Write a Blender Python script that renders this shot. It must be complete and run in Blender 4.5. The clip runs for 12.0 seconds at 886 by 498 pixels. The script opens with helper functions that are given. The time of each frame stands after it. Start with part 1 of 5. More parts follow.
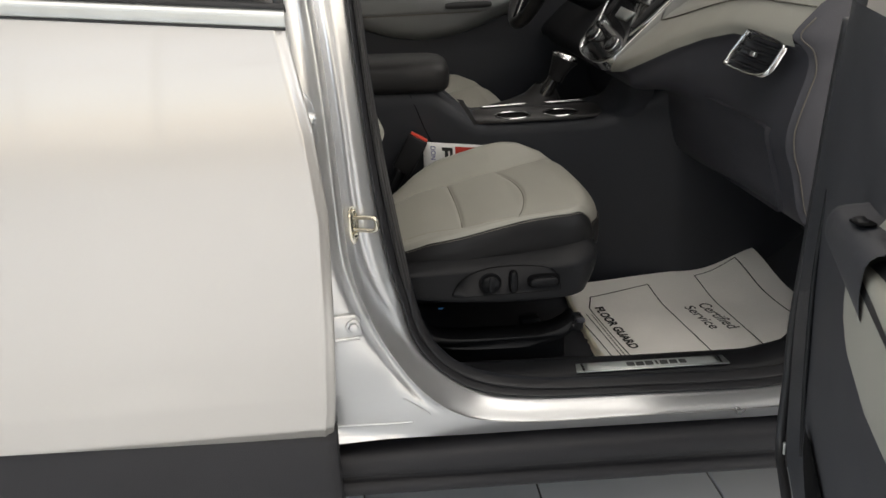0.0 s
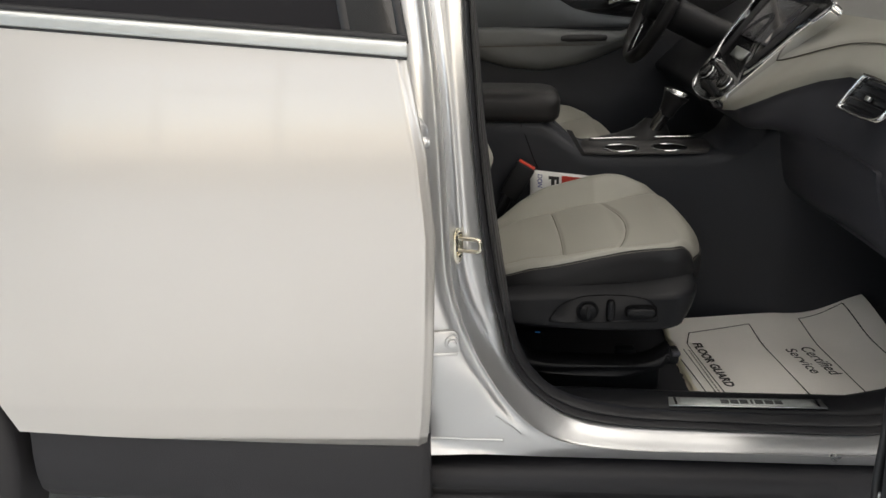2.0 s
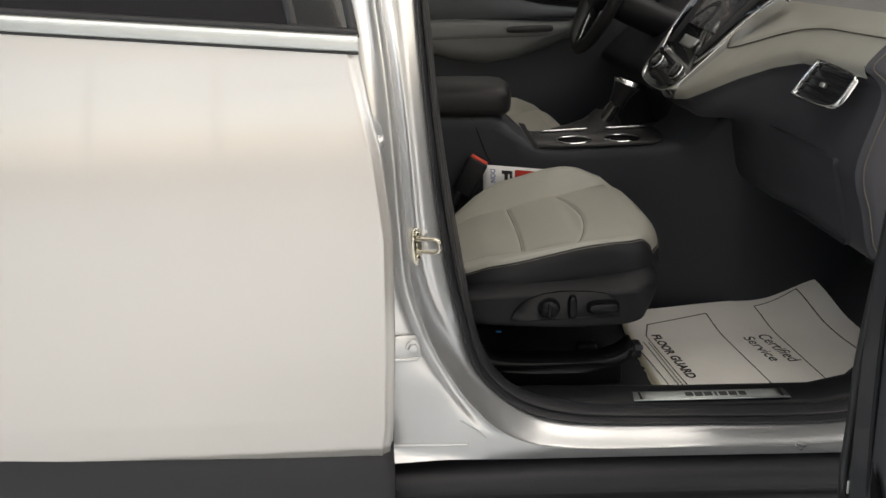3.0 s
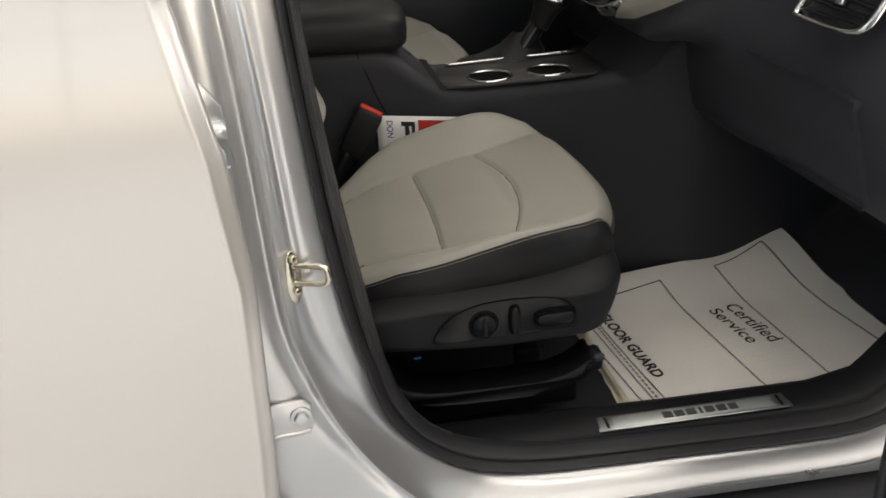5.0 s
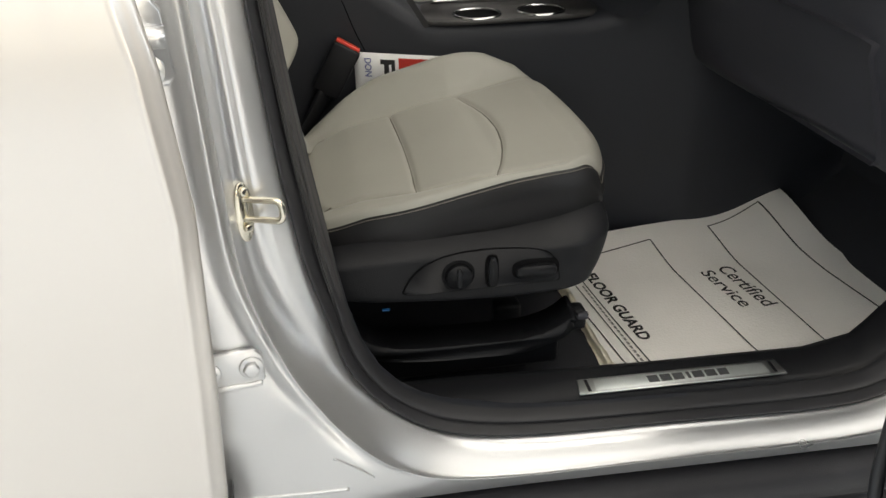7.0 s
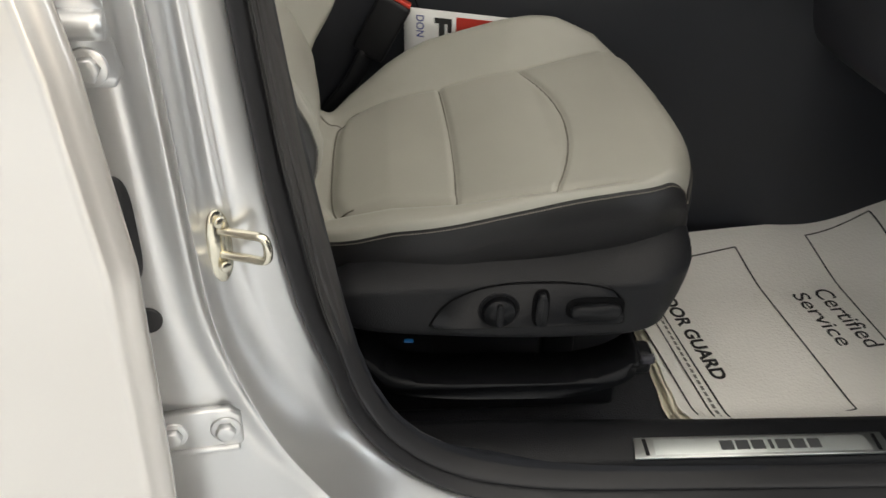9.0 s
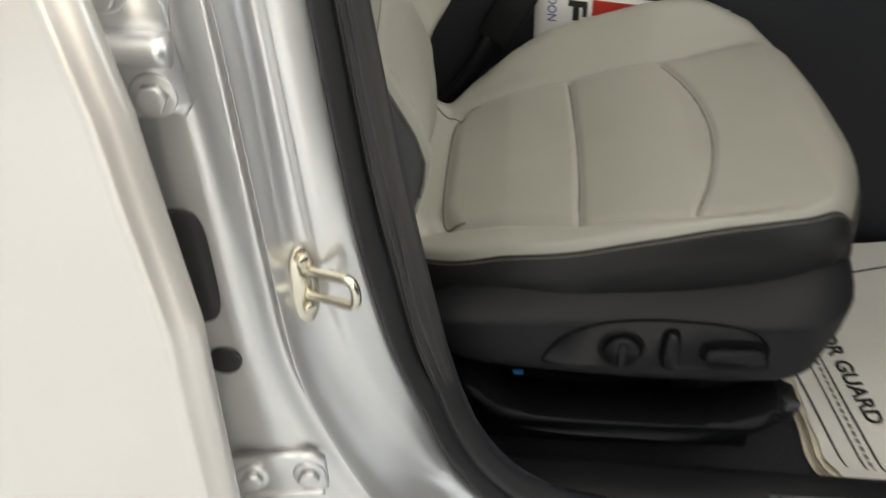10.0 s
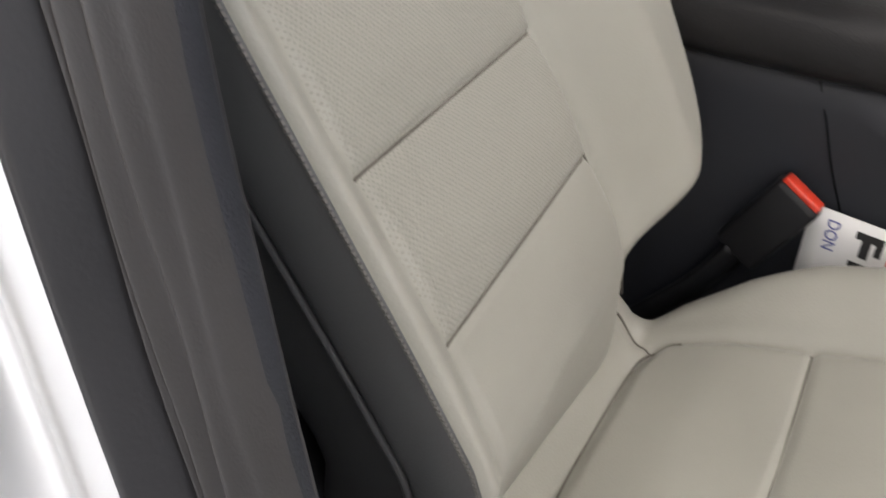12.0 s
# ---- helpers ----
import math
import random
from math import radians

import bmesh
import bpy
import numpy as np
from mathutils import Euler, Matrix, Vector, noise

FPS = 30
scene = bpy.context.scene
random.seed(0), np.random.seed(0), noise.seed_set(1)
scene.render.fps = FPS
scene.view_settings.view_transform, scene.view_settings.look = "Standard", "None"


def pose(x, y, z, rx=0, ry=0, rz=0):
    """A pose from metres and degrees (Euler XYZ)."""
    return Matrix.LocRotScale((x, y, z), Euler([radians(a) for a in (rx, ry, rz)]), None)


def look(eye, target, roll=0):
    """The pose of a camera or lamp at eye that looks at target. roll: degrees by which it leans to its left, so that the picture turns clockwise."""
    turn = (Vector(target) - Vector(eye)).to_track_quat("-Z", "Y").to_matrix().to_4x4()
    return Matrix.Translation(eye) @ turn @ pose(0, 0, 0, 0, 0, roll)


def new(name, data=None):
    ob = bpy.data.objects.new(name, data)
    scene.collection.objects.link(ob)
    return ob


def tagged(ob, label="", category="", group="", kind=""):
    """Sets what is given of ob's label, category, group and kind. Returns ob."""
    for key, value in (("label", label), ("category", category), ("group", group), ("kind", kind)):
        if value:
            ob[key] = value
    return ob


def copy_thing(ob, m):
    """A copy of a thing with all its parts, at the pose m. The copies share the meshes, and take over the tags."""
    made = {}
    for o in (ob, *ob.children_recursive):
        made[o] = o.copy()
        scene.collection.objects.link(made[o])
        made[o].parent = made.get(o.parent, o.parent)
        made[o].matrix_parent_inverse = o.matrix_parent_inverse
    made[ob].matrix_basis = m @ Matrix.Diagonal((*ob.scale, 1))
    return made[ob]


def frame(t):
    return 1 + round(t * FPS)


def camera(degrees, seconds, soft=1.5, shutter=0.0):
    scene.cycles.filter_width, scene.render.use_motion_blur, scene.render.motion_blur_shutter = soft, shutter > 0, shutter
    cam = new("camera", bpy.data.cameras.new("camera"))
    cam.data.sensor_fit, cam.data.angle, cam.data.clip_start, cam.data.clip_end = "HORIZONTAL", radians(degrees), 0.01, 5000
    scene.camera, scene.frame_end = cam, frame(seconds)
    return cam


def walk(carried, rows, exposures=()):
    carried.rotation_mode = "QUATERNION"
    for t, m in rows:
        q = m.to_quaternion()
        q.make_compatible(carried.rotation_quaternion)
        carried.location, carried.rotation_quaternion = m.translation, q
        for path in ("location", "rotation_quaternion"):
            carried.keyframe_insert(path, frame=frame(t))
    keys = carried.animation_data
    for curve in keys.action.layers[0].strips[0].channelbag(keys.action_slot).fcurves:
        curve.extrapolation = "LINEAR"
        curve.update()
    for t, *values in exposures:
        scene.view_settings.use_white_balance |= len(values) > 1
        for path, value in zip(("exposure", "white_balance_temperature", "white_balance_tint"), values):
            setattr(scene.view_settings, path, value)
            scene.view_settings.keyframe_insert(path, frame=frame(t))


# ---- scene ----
cam = camera(53.6, 12.0, shutter=0.5)
PATH = [
    (0, (0.065, -1.297, 1.116), (0.208, 0.576, 0.429), -2.6),
    (0.5, (0.082, -1.338, 1.121), (0.151, 0.553, 0.475), -3.1),
    (1, (0.076, -1.353, 1.13), (0.005, 0.551, 0.522), -2.2),
    (1.5, (0.077, -1.36, 1.135), (-0.029, 0.544, 0.532), -1.7),
    (2, (0.066, -1.352, 1.13), (-0.024, 0.545, 0.505), -1.3),
    (2.5, (0.052, -1.336, 1.127), (0.032, 0.559, 0.489), -1.3),
    (4.3, (0.033, -0.991, 1.106), (0.28, 0.87, 0.416), -2.7),
    (4.5, (0.051, -0.91, 1.1), (0.366, 0.916, 0.348), -1.7),
    (5, (0.063, -0.853, 1.104), (0.327, 0.936, 0.248), -3.4),
    (5.5, (0.076, -0.852, 1.104), (0.267, 0.935, 0.226), -6.6),
    (6, (0.062, -0.805, 1.049), (0.286, 0.88, -0.004), -3.4),
    (6.5, (0.074, -0.811, 1.066), (0.301, 0.923, 0.096), -1.0),
    (6.7, (0.086, -0.808, 1.05), (0.351, 0.949, 0.133), -1.4),
    (8.3, (0.103, -0.597, 1.03), (0.39, 1.066, -0.044), -0.8),
    (8.5, (0.114, -0.584, 1.028), (0.374, 1.079, -0.053), 0.4),
    (9, (0.147, -0.568, 1.037), (0.271, 1.111, -0.042), 0.8),
    (9.5, (0.164, -0.552, 1.037), (0.17, 1.122, -0.058), -0.3),
    (10, (0.162, -0.464, 1.039), (-0.008, 1.158, -0.119), -2.2),
    (10.5, (0.16, -0.289, 1.071), (-0.083, 1.282, -0.143), -3.7),
    (11, (0.162, -0.216, 1.075), (-0.101, 1.331, -0.165), -2.2),
    (11.5, (0.22, -0.159, 1.064), (-0.368, 1.358, -0.098), 0.0),
    (12, (0.222, -0.132, 1.08), (-0.594, 1.288, -0.068), 0.9),
]
EXPOSURES = ((0.0, -0.40, 6500, 11), (2.5, -0.46, 6550, 11), (4.5, -0.38, 6650, 12), (5.5, -0.46, 6650, 12), (6.0, -0.18, 6550, 10), (6.5, -0.09, 6550, 9), (8.5, -0.10, 6600, 9), (9.5, -0.10, 6600, 9), (10.0, -0.13, 6600, 8), (10.2, -0.25, 6600, 8), (10.5, -0.45, 6500, 11), (11.0, -0.47, 6700, 12), (11.5, 0.0, 6900, 14), (12.0, 0.40, 6350, 15))
walk(cam, [(t, look(eye, target, roll)) for t, eye, target, roll in PATH], EXPOSURES)


# ---- world and light ----
world = bpy.data.worlds.new("sky")
scene.world = world
world.use_nodes = True
wn = world.node_tree
sky = wn.nodes.new("ShaderNodeTexSky")
sky.sky_type, sky.sun_disc, sky.sun_elevation, sky.sun_rotation = "NISHITA", False, radians(38), radians(200)
wn.links.new(sky.outputs[0], wn.nodes["Background"].inputs[0])
wn.nodes["Background"].inputs[1].default_value = 0.12


def area_lamp(name, eye, target, w, h, power, color):
    lamp = bpy.data.lights.new(name, "AREA")
    lamp.shape, lamp.size, lamp.size_y, lamp.energy, lamp.color = "RECTANGLE", w, h, power, color
    ob = new(name, lamp)
    ob.matrix_world = look(eye, target)
    return ob


# daylight through the glazed showroom front, behind and beside the camera
area_lamp("window_light", (3.25, -5.9, 1.75), (2.4, 0.0, 1.0), 4.4, 2.6, 210, (1.0, 0.88, 0.72))
area_lamp("window_light", (-1.55, -5.9, 1.75), (-1.2, 0.0, 1.2), 4.4, 2.6, 30, (0.90, 0.96, 1.0))
area_lamp("window_light", (6.9, -1.5, 1.75), (0.0, -1.0, 0.9), 6.0, 2.6, 185, (0.90, 0.955, 1.0))
area_lamp("window_light", (-5.9, -1.5, 1.75), (0.0, 0.0, 1.2), 6.0, 2.6, 130, (0.80, 0.92, 1.0))
# fill light from above, from unseen ceiling panels added over the showroom bay
area_lamp("fill_panel_light", (0.6, -2.0, 3.28), (0.6, -2.0, 0.0), 6.4, 3.4, 60, (1.0, 0.95, 0.88))
area_lamp("fill_panel_light", (3.0, 1.35, 3.28), (3.0, 1.35, 0.0), 4.4, 2.2, 118, (1.0, 0.945, 0.86))

# ---- materials ----


def material(name, base, rough=0.5, metal=0.0, vary=0.06, scale=6.0, fine=220.0, bump=0.0, coat=0.0, sheen=0.0, cells=False, spec=0.5, per_object=0.0):
    """A procedural surface: colour that varies at two scales, gloss that varies, and fine relief."""
    m = bpy.data.materials.new(name)
    m.use_nodes = True
    nt = m.node_tree
    b = nt.nodes["Principled BSDF"]
    pos = nt.nodes.new("ShaderNodeTexCoord")
    n1, n2 = nt.nodes.new("ShaderNodeTexNoise"), nt.nodes.new("ShaderNodeTexVoronoi" if cells else "ShaderNodeTexNoise")
    for n, s in ((n1, scale), (n2, fine)):
        n.inputs["Scale"].default_value = s
        nt.links.new(pos.outputs["Object"], n.inputs["Vector"])
    n1.inputs["Detail"].default_value = 6.0
    ramp = nt.nodes.new("ShaderNodeMapRange")
    ramp.inputs["To Min"].default_value, ramp.inputs["To Max"].default_value = 1.0 - vary, 1.0 + vary
    ramp.inputs["From Min"].default_value, ramp.inputs["From Max"].default_value = 0.3, 0.7
    nt.links.new(n1.outputs[0], ramp.inputs["Value"])
    mul = nt.nodes.new("ShaderNodeVectorMath")
    mul.operation = "SCALE"
    mul.inputs[0].default_value = base
    value = ramp.outputs[0]
    if per_object:
        info, spread, both = nt.nodes.new("ShaderNodeObjectInfo"), nt.nodes.new("ShaderNodeMapRange"), nt.nodes.new("ShaderNodeMath")
        spread.inputs["To Min"].default_value, spread.inputs["To Max"].default_value = 1.0 - per_object, 1.0 + per_object
        both.operation = "MULTIPLY"
        nt.links.new(info.outputs["Random"], spread.inputs["Value"])
        nt.links.new(spread.outputs[0], both.inputs[0])
        nt.links.new(value, both.inputs[1])
        value = both.outputs[0]
    nt.links.new(value, mul.inputs["Scale"])
    nt.links.new(mul.outputs[0], b.inputs["Base Color"])
    gloss = nt.nodes.new("ShaderNodeMapRange")
    gloss.inputs["To Min"].default_value, gloss.inputs["To Max"].default_value = max(0.02, rough * 0.85), min(1.0, rough * 1.15)
    nt.links.new(n1.outputs[0], gloss.inputs["Value"])
    nt.links.new(gloss.outputs[0], b.inputs["Roughness"])
    b.inputs["Metallic"].default_value, b.inputs["Coat Weight"].default_value = metal, coat
    b.inputs["Coat Roughness"].default_value = 0.04
    b.inputs["Specular IOR Level"].default_value = spec
    if sheen:
        b.inputs["Sheen Weight"].default_value = sheen
    if bump:
        bp = nt.nodes.new("ShaderNodeBump")
        bp.inputs["Strength"].default_value, bp.inputs["Distance"].default_value = bump, 0.0012
        nt.links.new(n2.outputs[0], bp.inputs["Height"])
        nt.links.new(bp.outputs[0], b.inputs["Normal"])
    return m


def glowing(name, color, strength):
    m = bpy.data.materials.new(name)
    m.use_nodes = True
    b = m.node_tree.nodes["Principled BSDF"]
    b.inputs["Base Color"].default_value = (*[0.04 * c for c in color], 1)
    b.inputs["Emission Color"].default_value, b.inputs["Emission Strength"].default_value = (*color, 1), strength
    return m


PAINT = material("pearl_paint", (0.685, 0.658, 0.625), 0.32, 0.50, 0.012, 3, 900, 0.0, coat=1.0)
# same paint as the body, cooler and more metallic to stand for reflections
JAMB_SHEEN_PAINT = material("jamb_sheen_paint", (0.69, 0.695, 0.70), 0.29, 0.77, 0.02, 4, 900, 0.0)
LEATHER = material("light_leather", (0.306, 0.300, 0.262), 0.46, 0, 0.05, 9, 520, 0.10, cells=True)
MESH = material("perforated_leather", (0.306, 0.300, 0.262), 0.5, 0, 0.05, 9, 300, 0.45, cells=True)
# rows of small punched holes in the backrest's upper panels
NT = MESH.node_tree
holes = NT.nodes.new("ShaderNodeTexVoronoi")
holes.voronoi_dimensions = "2D"
holes.inputs["Scale"].default_value, holes.inputs["Randomness"].default_value = 330.0, 0.12
coords, flat = NT.nodes.new("ShaderNodeTexCoord"), NT.nodes.new("ShaderNodeCombineXYZ")
for k, direction in enumerate(((-0.32, 0.707, 0.63), (0.32, 0.707, -0.63))):
    along = NT.nodes.new("ShaderNodeVectorMath")
    along.operation = "DOT_PRODUCT"
    along.inputs[1].default_value = direction
    NT.links.new(coords.outputs["Object"], along.inputs[0])
    NT.links.new(along.outputs["Value"], flat.inputs[k])
NT.links.new(flat.outputs[0], holes.inputs["Vector"])
dark = NT.nodes.new("ShaderNodeMapRange")
for k, v in (("From Min", 0.14), ("From Max", 0.30), ("To Min", 0.74), ("To Max", 1.0)):
    dark.inputs[k].default_value = v
NT.links.new(holes.outputs["Distance"], dark.inputs["Value"])
base_link = NT.nodes["Principled BSDF"].inputs["Base Color"].links[0]
pierced = NT.nodes.new("ShaderNodeVectorMath")
pierced.operation = "SCALE"
NT.links.new(base_link.from_socket, pierced.inputs[0])
NT.links.new(dark.outputs[0], pierced.inputs["Scale"])
NT.links.new(pierced.outputs[0], NT.nodes["Principled BSDF"].inputs["Base Color"])
DOOR_TRIM = material("soft_door_trim", (0.033, 0.0345, 0.041), 0.52, 0, 0.1, 9, 600, 0.25, cells=True)
BLACK_LEATHER = material("black_leather", (0.0155, 0.0153, 0.0162), 0.40, 0, 0.12, 9, 520, 0.15, cells=True, spec=0.24)
PLASTIC = material("black_plastic", (0.0105, 0.0109, 0.0125), 0.42, 0, 0.12, 8, 700, 0.2, cells=True, spec=0.20)
CLADDING = material("grained_cladding", (0.0185, 0.0180, 0.0212), 0.55, 0, 0.1, 5, 600, 0.35, cells=True)
DASH = material("dash_skin", (0.036, 0.0365, 0.045), 0.6, 0, 0.08, 9, 600, 0.2, cells=True)
TRIM = material("soft_trim", (0.0170, 0.0192, 0.0255), 0.6, 0, 0.1, 12, 900, 0.3)
PILLAR = material("pillar_plastic", (0.041, 0.0395, 0.040), 0.5, 0, 0.1, 12, 900, 0.1)
RUBBER = material("seal_rubber", (0.0205, 0.0205, 0.0228), 0.52, 0, 0.12, 14, 500, 0.08)
GLOSS = material("gloss_black", (0.012, 0.012, 0.013), 0.1, 0, 0.1, 6, 100, 0, coat=0.6)
CARPET = material("black_carpet", (0.0135, 0.015, 0.020), 0.95, 0, 0.25, 18, 420, 1.0, sheen=0.1)
CHROME = material("chrome", (0.78, 0.79, 0.80), 0.12, 1.0, 0.03, 8, 100, 0)
SATIN = material("satin_aluminium", (0.68, 0.70, 0.69), 0.36, 1.0, 0.05, 20, 900, 0.1)
PLATE = material("brushed_plate", (0.80, 0.84, 0.825), 0.42, 0.85, 0.04, 30, 900, 0.1)
ZINC = material("zinc_plate", (0.74, 0.70, 0.58), 0.22, 1.0, 0.1, 60, 300, 0.1)
# driver door vinyl and cloth, darkened and blued for shade across the cabin
SHADED_ARMREST = material("shaded_door_vinyl", (0.150, 0.156, 0.158), 0.55, 0, 0.06, 12, 520, 0.12, cells=True)
SHADED_CLOTH = material("shaded_door_cloth", (0.105, 0.114, 0.124), 0.85, 0, 0.06, 12, 700, 0.3)
PAPER = material("crepe_paper", (0.86, 0.84, 0.795), 0.9, 0, 0.03, 8, 260, 0.35, cells=True)
# warm light on the lower sheets' edges, put into the paper colour
WARM_LIT_EDGE = material("warm_lit_edge", (0.82, 0.77, 0.62), 0.9, 0, 0.05, 40, 300, 0.3)
ENGRAVED = material("engraved_letter", (0.07, 0.073, 0.075), 0.5, 0.2, 0.08, 60)
INK = material("black_ink", (0.02, 0.02, 0.02), 0.8, 0, 0.1, 40)
SMALL_INK = material("grey_small_print", (0.20, 0.195, 0.18), 0.8, 0, 0.2, 300)
BLUE_INK = material("blue_ink", (0.08, 0.10, 0.30), 0.8, 0, 0.1, 40)
RED_INK = material("red_ink", (0.52, 0.035, 0.02), 0.7, 0, 0.05, 40)
CARD = material("white_card", (0.80, 0.80, 0.79), 0.6, 0, 0.02, 20)
RED = material("red_button", (0.62, 0.045, 0.02), 0.35, 0, 0.05, 40)
TILE = material("floor_tile", (0.70, 0.725, 0.75), 0.18, 0, 0.06, 3, 90, 0.05, per_object=0.05)
GROUT = material("grout", (0.10, 0.10, 0.10), 0.9, 0, 0.15, 30, 300, 0.5)
WALL = material("painted_wall", (0.42, 0.41, 0.40), 0.8, 0, 0.03, 2, 200, 0.1)
CEILING = material("ceiling_board", (0.74, 0.72, 0.68), 0.9, 0, 0.03, 3, 120, 0.2)
MULLION = material("window_metal", (0.10, 0.10, 0.11), 0.4, 0.6, 0.05, 5)
LED = glowing("blue_lamp", (0.03, 0.28, 0.75), 0.12)
TUBE = glowing("light_tube", (1.0, 0.93, 0.82), 9.0)
# dark tone standing for shade in the seam grooves; also the dash end thread
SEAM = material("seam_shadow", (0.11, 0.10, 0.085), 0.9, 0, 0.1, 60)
STITCH = material("tan_thread", (0.19, 0.172, 0.145), 0.8, 0, 0.1, 300)
GREY_THREAD = material("grey_thread", (0.135, 0.13, 0.122), 0.8, 0, 0.1, 300)
# charcoal, its base raised for the window light falling on that side
LIT_SIDE_VINYL = material("lit_charcoal_vinyl", (0.078, 0.080, 0.082), 0.5, 0, 0.1, 9, 520, 0.12, cells=True, spec=0.45)
# near-black tone that puts the shade of gaps and wells into colour
GAP_SHADE = material("gap_shade", (0.0035, 0.0035, 0.004), 0.9, 0, 0.1, 60, spec=0.08)

GLASS = bpy.data.materials.new("clear_glass")
GLASS.use_nodes = True
GB = GLASS.node_tree.nodes["Principled BSDF"]
GB.inputs["Transmission Weight"].default_value, GB.inputs["Roughness"].default_value, GB.inputs["IOR"].default_value = 1.0, 0.01, 1.45
TINT = material("tinted_glass", (0.016, 0.0155, 0.018), 0.05, 0, 0.05, 4, 50, 0, spec=0.22)

# ---- building helpers ----
CAR_BASE = (-0.35, 0.69, 0.0)


def part(name, bm, mat, parent=None, label="", smooth=True, angle=None):
    """Links a bmesh, built in world metres, as one mesh object under a thing or a part."""
    me = bpy.data.meshes.new(name)
    bm.to_mesh(me)
    bm.free()
    if smooth:
        me.polygons.foreach_set("use_smooth", [True] * len(me.polygons))
    if angle:
        me.set_sharp_from_angle(angle=radians(angle))
    me.materials.append(mat)
    ob = new(name, me)
    if parent is not None:
        ob.parent = parent
        ob.matrix_parent_inverse = Matrix.Translation(parent.location).inverted()
    if label:
        tagged(ob, label)
    return ob


def thing(name, base, label, category, group=""):
    ob = new(name)
    ob.location = base
    return tagged(ob, label, category, group)


def spline(points, n):
    """n points along a smooth curve through the given ones, at even lengths."""
    p = np.array(points, float)
    q = np.vstack([2 * p[0] - p[1], p, 2 * p[-1] - p[-2]])
    out = []
    for i in range(1, len(q) - 2):
        a, b, c, d = q[i - 1], q[i], q[i + 1], q[i + 2]
        for s in np.linspace(0, 1, 24, endpoint=False):
            out.append(0.5 * (2 * b + (c - a) * s + (2 * a - 5 * b + 4 * c - d) * s**2 + (3 * b - a - 3 * c + d) * s**3))
    out.append(p[-1])
    out = np.array(out)
    run = np.concatenate([[0], np.cumsum(np.linalg.norm(np.diff(out, axis=0), axis=1))])
    at = np.linspace(0, run[-1], n)
    return np.column_stack([np.interp(at, run, out[:, k]) for k in range(out.shape[1])])


def bend(points, per, soft=5):
    """A line through the points with the same number of steps between any two of them, its corners rounded off."""
    p = np.array(points, float)
    at = np.arange(len(p))
    q = np.column_stack([np.interp(np.linspace(0, len(p) - 1, (len(p) - 1) * per + 1), at, p[:, k]) for k in range(3)])
    for _ in range(soft):
        q[1:-1] = (q[:-2] + 2 * q[1:-1] + q[2:]) / 4
    return q


def sheet(rows, closed=False, caps=False):
    """A skin over rows of points, each row as long as the others. closed: each row is a ring."""
    bm = bmesh.new()
    vs = [[bm.verts.new(p) for p in row] for row in rows]
    n = len(rows[0])
    for a, b in zip(vs, vs[1:]):
        for i in range(n if closed else n - 1):
            bm.faces.new((a[i], a[(i + 1) % n], b[(i + 1) % n], b[i]))
    if caps:
        bm.faces.new(vs[0][::-1])
        bm.faces.new(vs[-1])
    bmesh.ops.recalc_face_normals(bm, faces=bm.faces)
    return bm


def tube(points, r, n=40, sides=10, flat=1.0):
    """A round bar along a smooth curve, with closed ends."""
    path = [Vector(p) for p in spline(points, n)]
    rows, up = [], None
    for i, p in enumerate(path):
        t = (path[min(i + 1, n - 1)] - path[max(i - 1, 0)]).normalized()
        if up is None:
            up = t.orthogonal().normalized()
        up = (up - t * up.dot(t)).normalized()
        side = t.cross(up)
        rr = r(i / (n - 1)) if callable(r) else r
        rows.append([p + up * (rr * math.cos(a)) + side * (rr * flat * math.sin(a)) for a in (2 * math.pi * k / sides for k in range(sides))])
    return sheet(rows, closed=True, caps=True)


def block(center, size, bevel=0.004, turn=(0, 0, 0), segments=2):
    bm = bmesh.new()
    bmesh.ops.create_cube(bm, size=1.0)
    bmesh.ops.scale(bm, vec=size, verts=bm.verts)
    if bevel:
        bmesh.ops.bevel(bm, geom=bm.edges[:], offset=bevel, segments=segments, affect="EDGES", profile=0.5)
    bmesh.ops.transform(bm, matrix=pose(*center, *turn), verts=bm.verts)
    return bm


def slab(outline, depth, bevel=0.003, place=Matrix(), segments=2):
    """A plate of a drawn outline in its x-y plane, depth thick along z, with rounded rims, laid at a pose."""
    bm = bmesh.new()
    low = [bm.verts.new((x, y, 0)) for x, y in outline]
    high = [bm.verts.new((x, y, depth)) for x, y in outline]
    n = len(low)
    bm.faces.new(low[::-1])
    top = bm.faces.new(high)
    for i in range(n):
        bm.faces.new((low[i], low[(i + 1) % n], high[(i + 1) % n], high[i]))
    if bevel:
        bmesh.ops.bevel(bm, geom=list(top.edges), offset=bevel, segments=segments, affect="EDGES", profile=0.5)
    bmesh.ops.recalc_face_normals(bm, faces=bm.faces)
    bmesh.ops.transform(bm, matrix=place, verts=bm.verts)
    return bm


def disc(r, depth, place, bevel=0.001, sides=32):
    return slab([(r * math.cos(2 * math.pi * k / sides), r * math.sin(2 * math.pi * k / sides)) for k in range(sides)], depth, bevel, place)


def oval(w, h, n=40, power=2.6):
    out = []
    for k in range(n):
        a = 2 * math.pi * k / n
        c, s = math.cos(a), math.sin(a)
        out.append((w / 2 * math.copysign(abs(c) ** (2 / power), c), h / 2 * math.copysign(abs(s) ** (2 / power), s)))
    return out


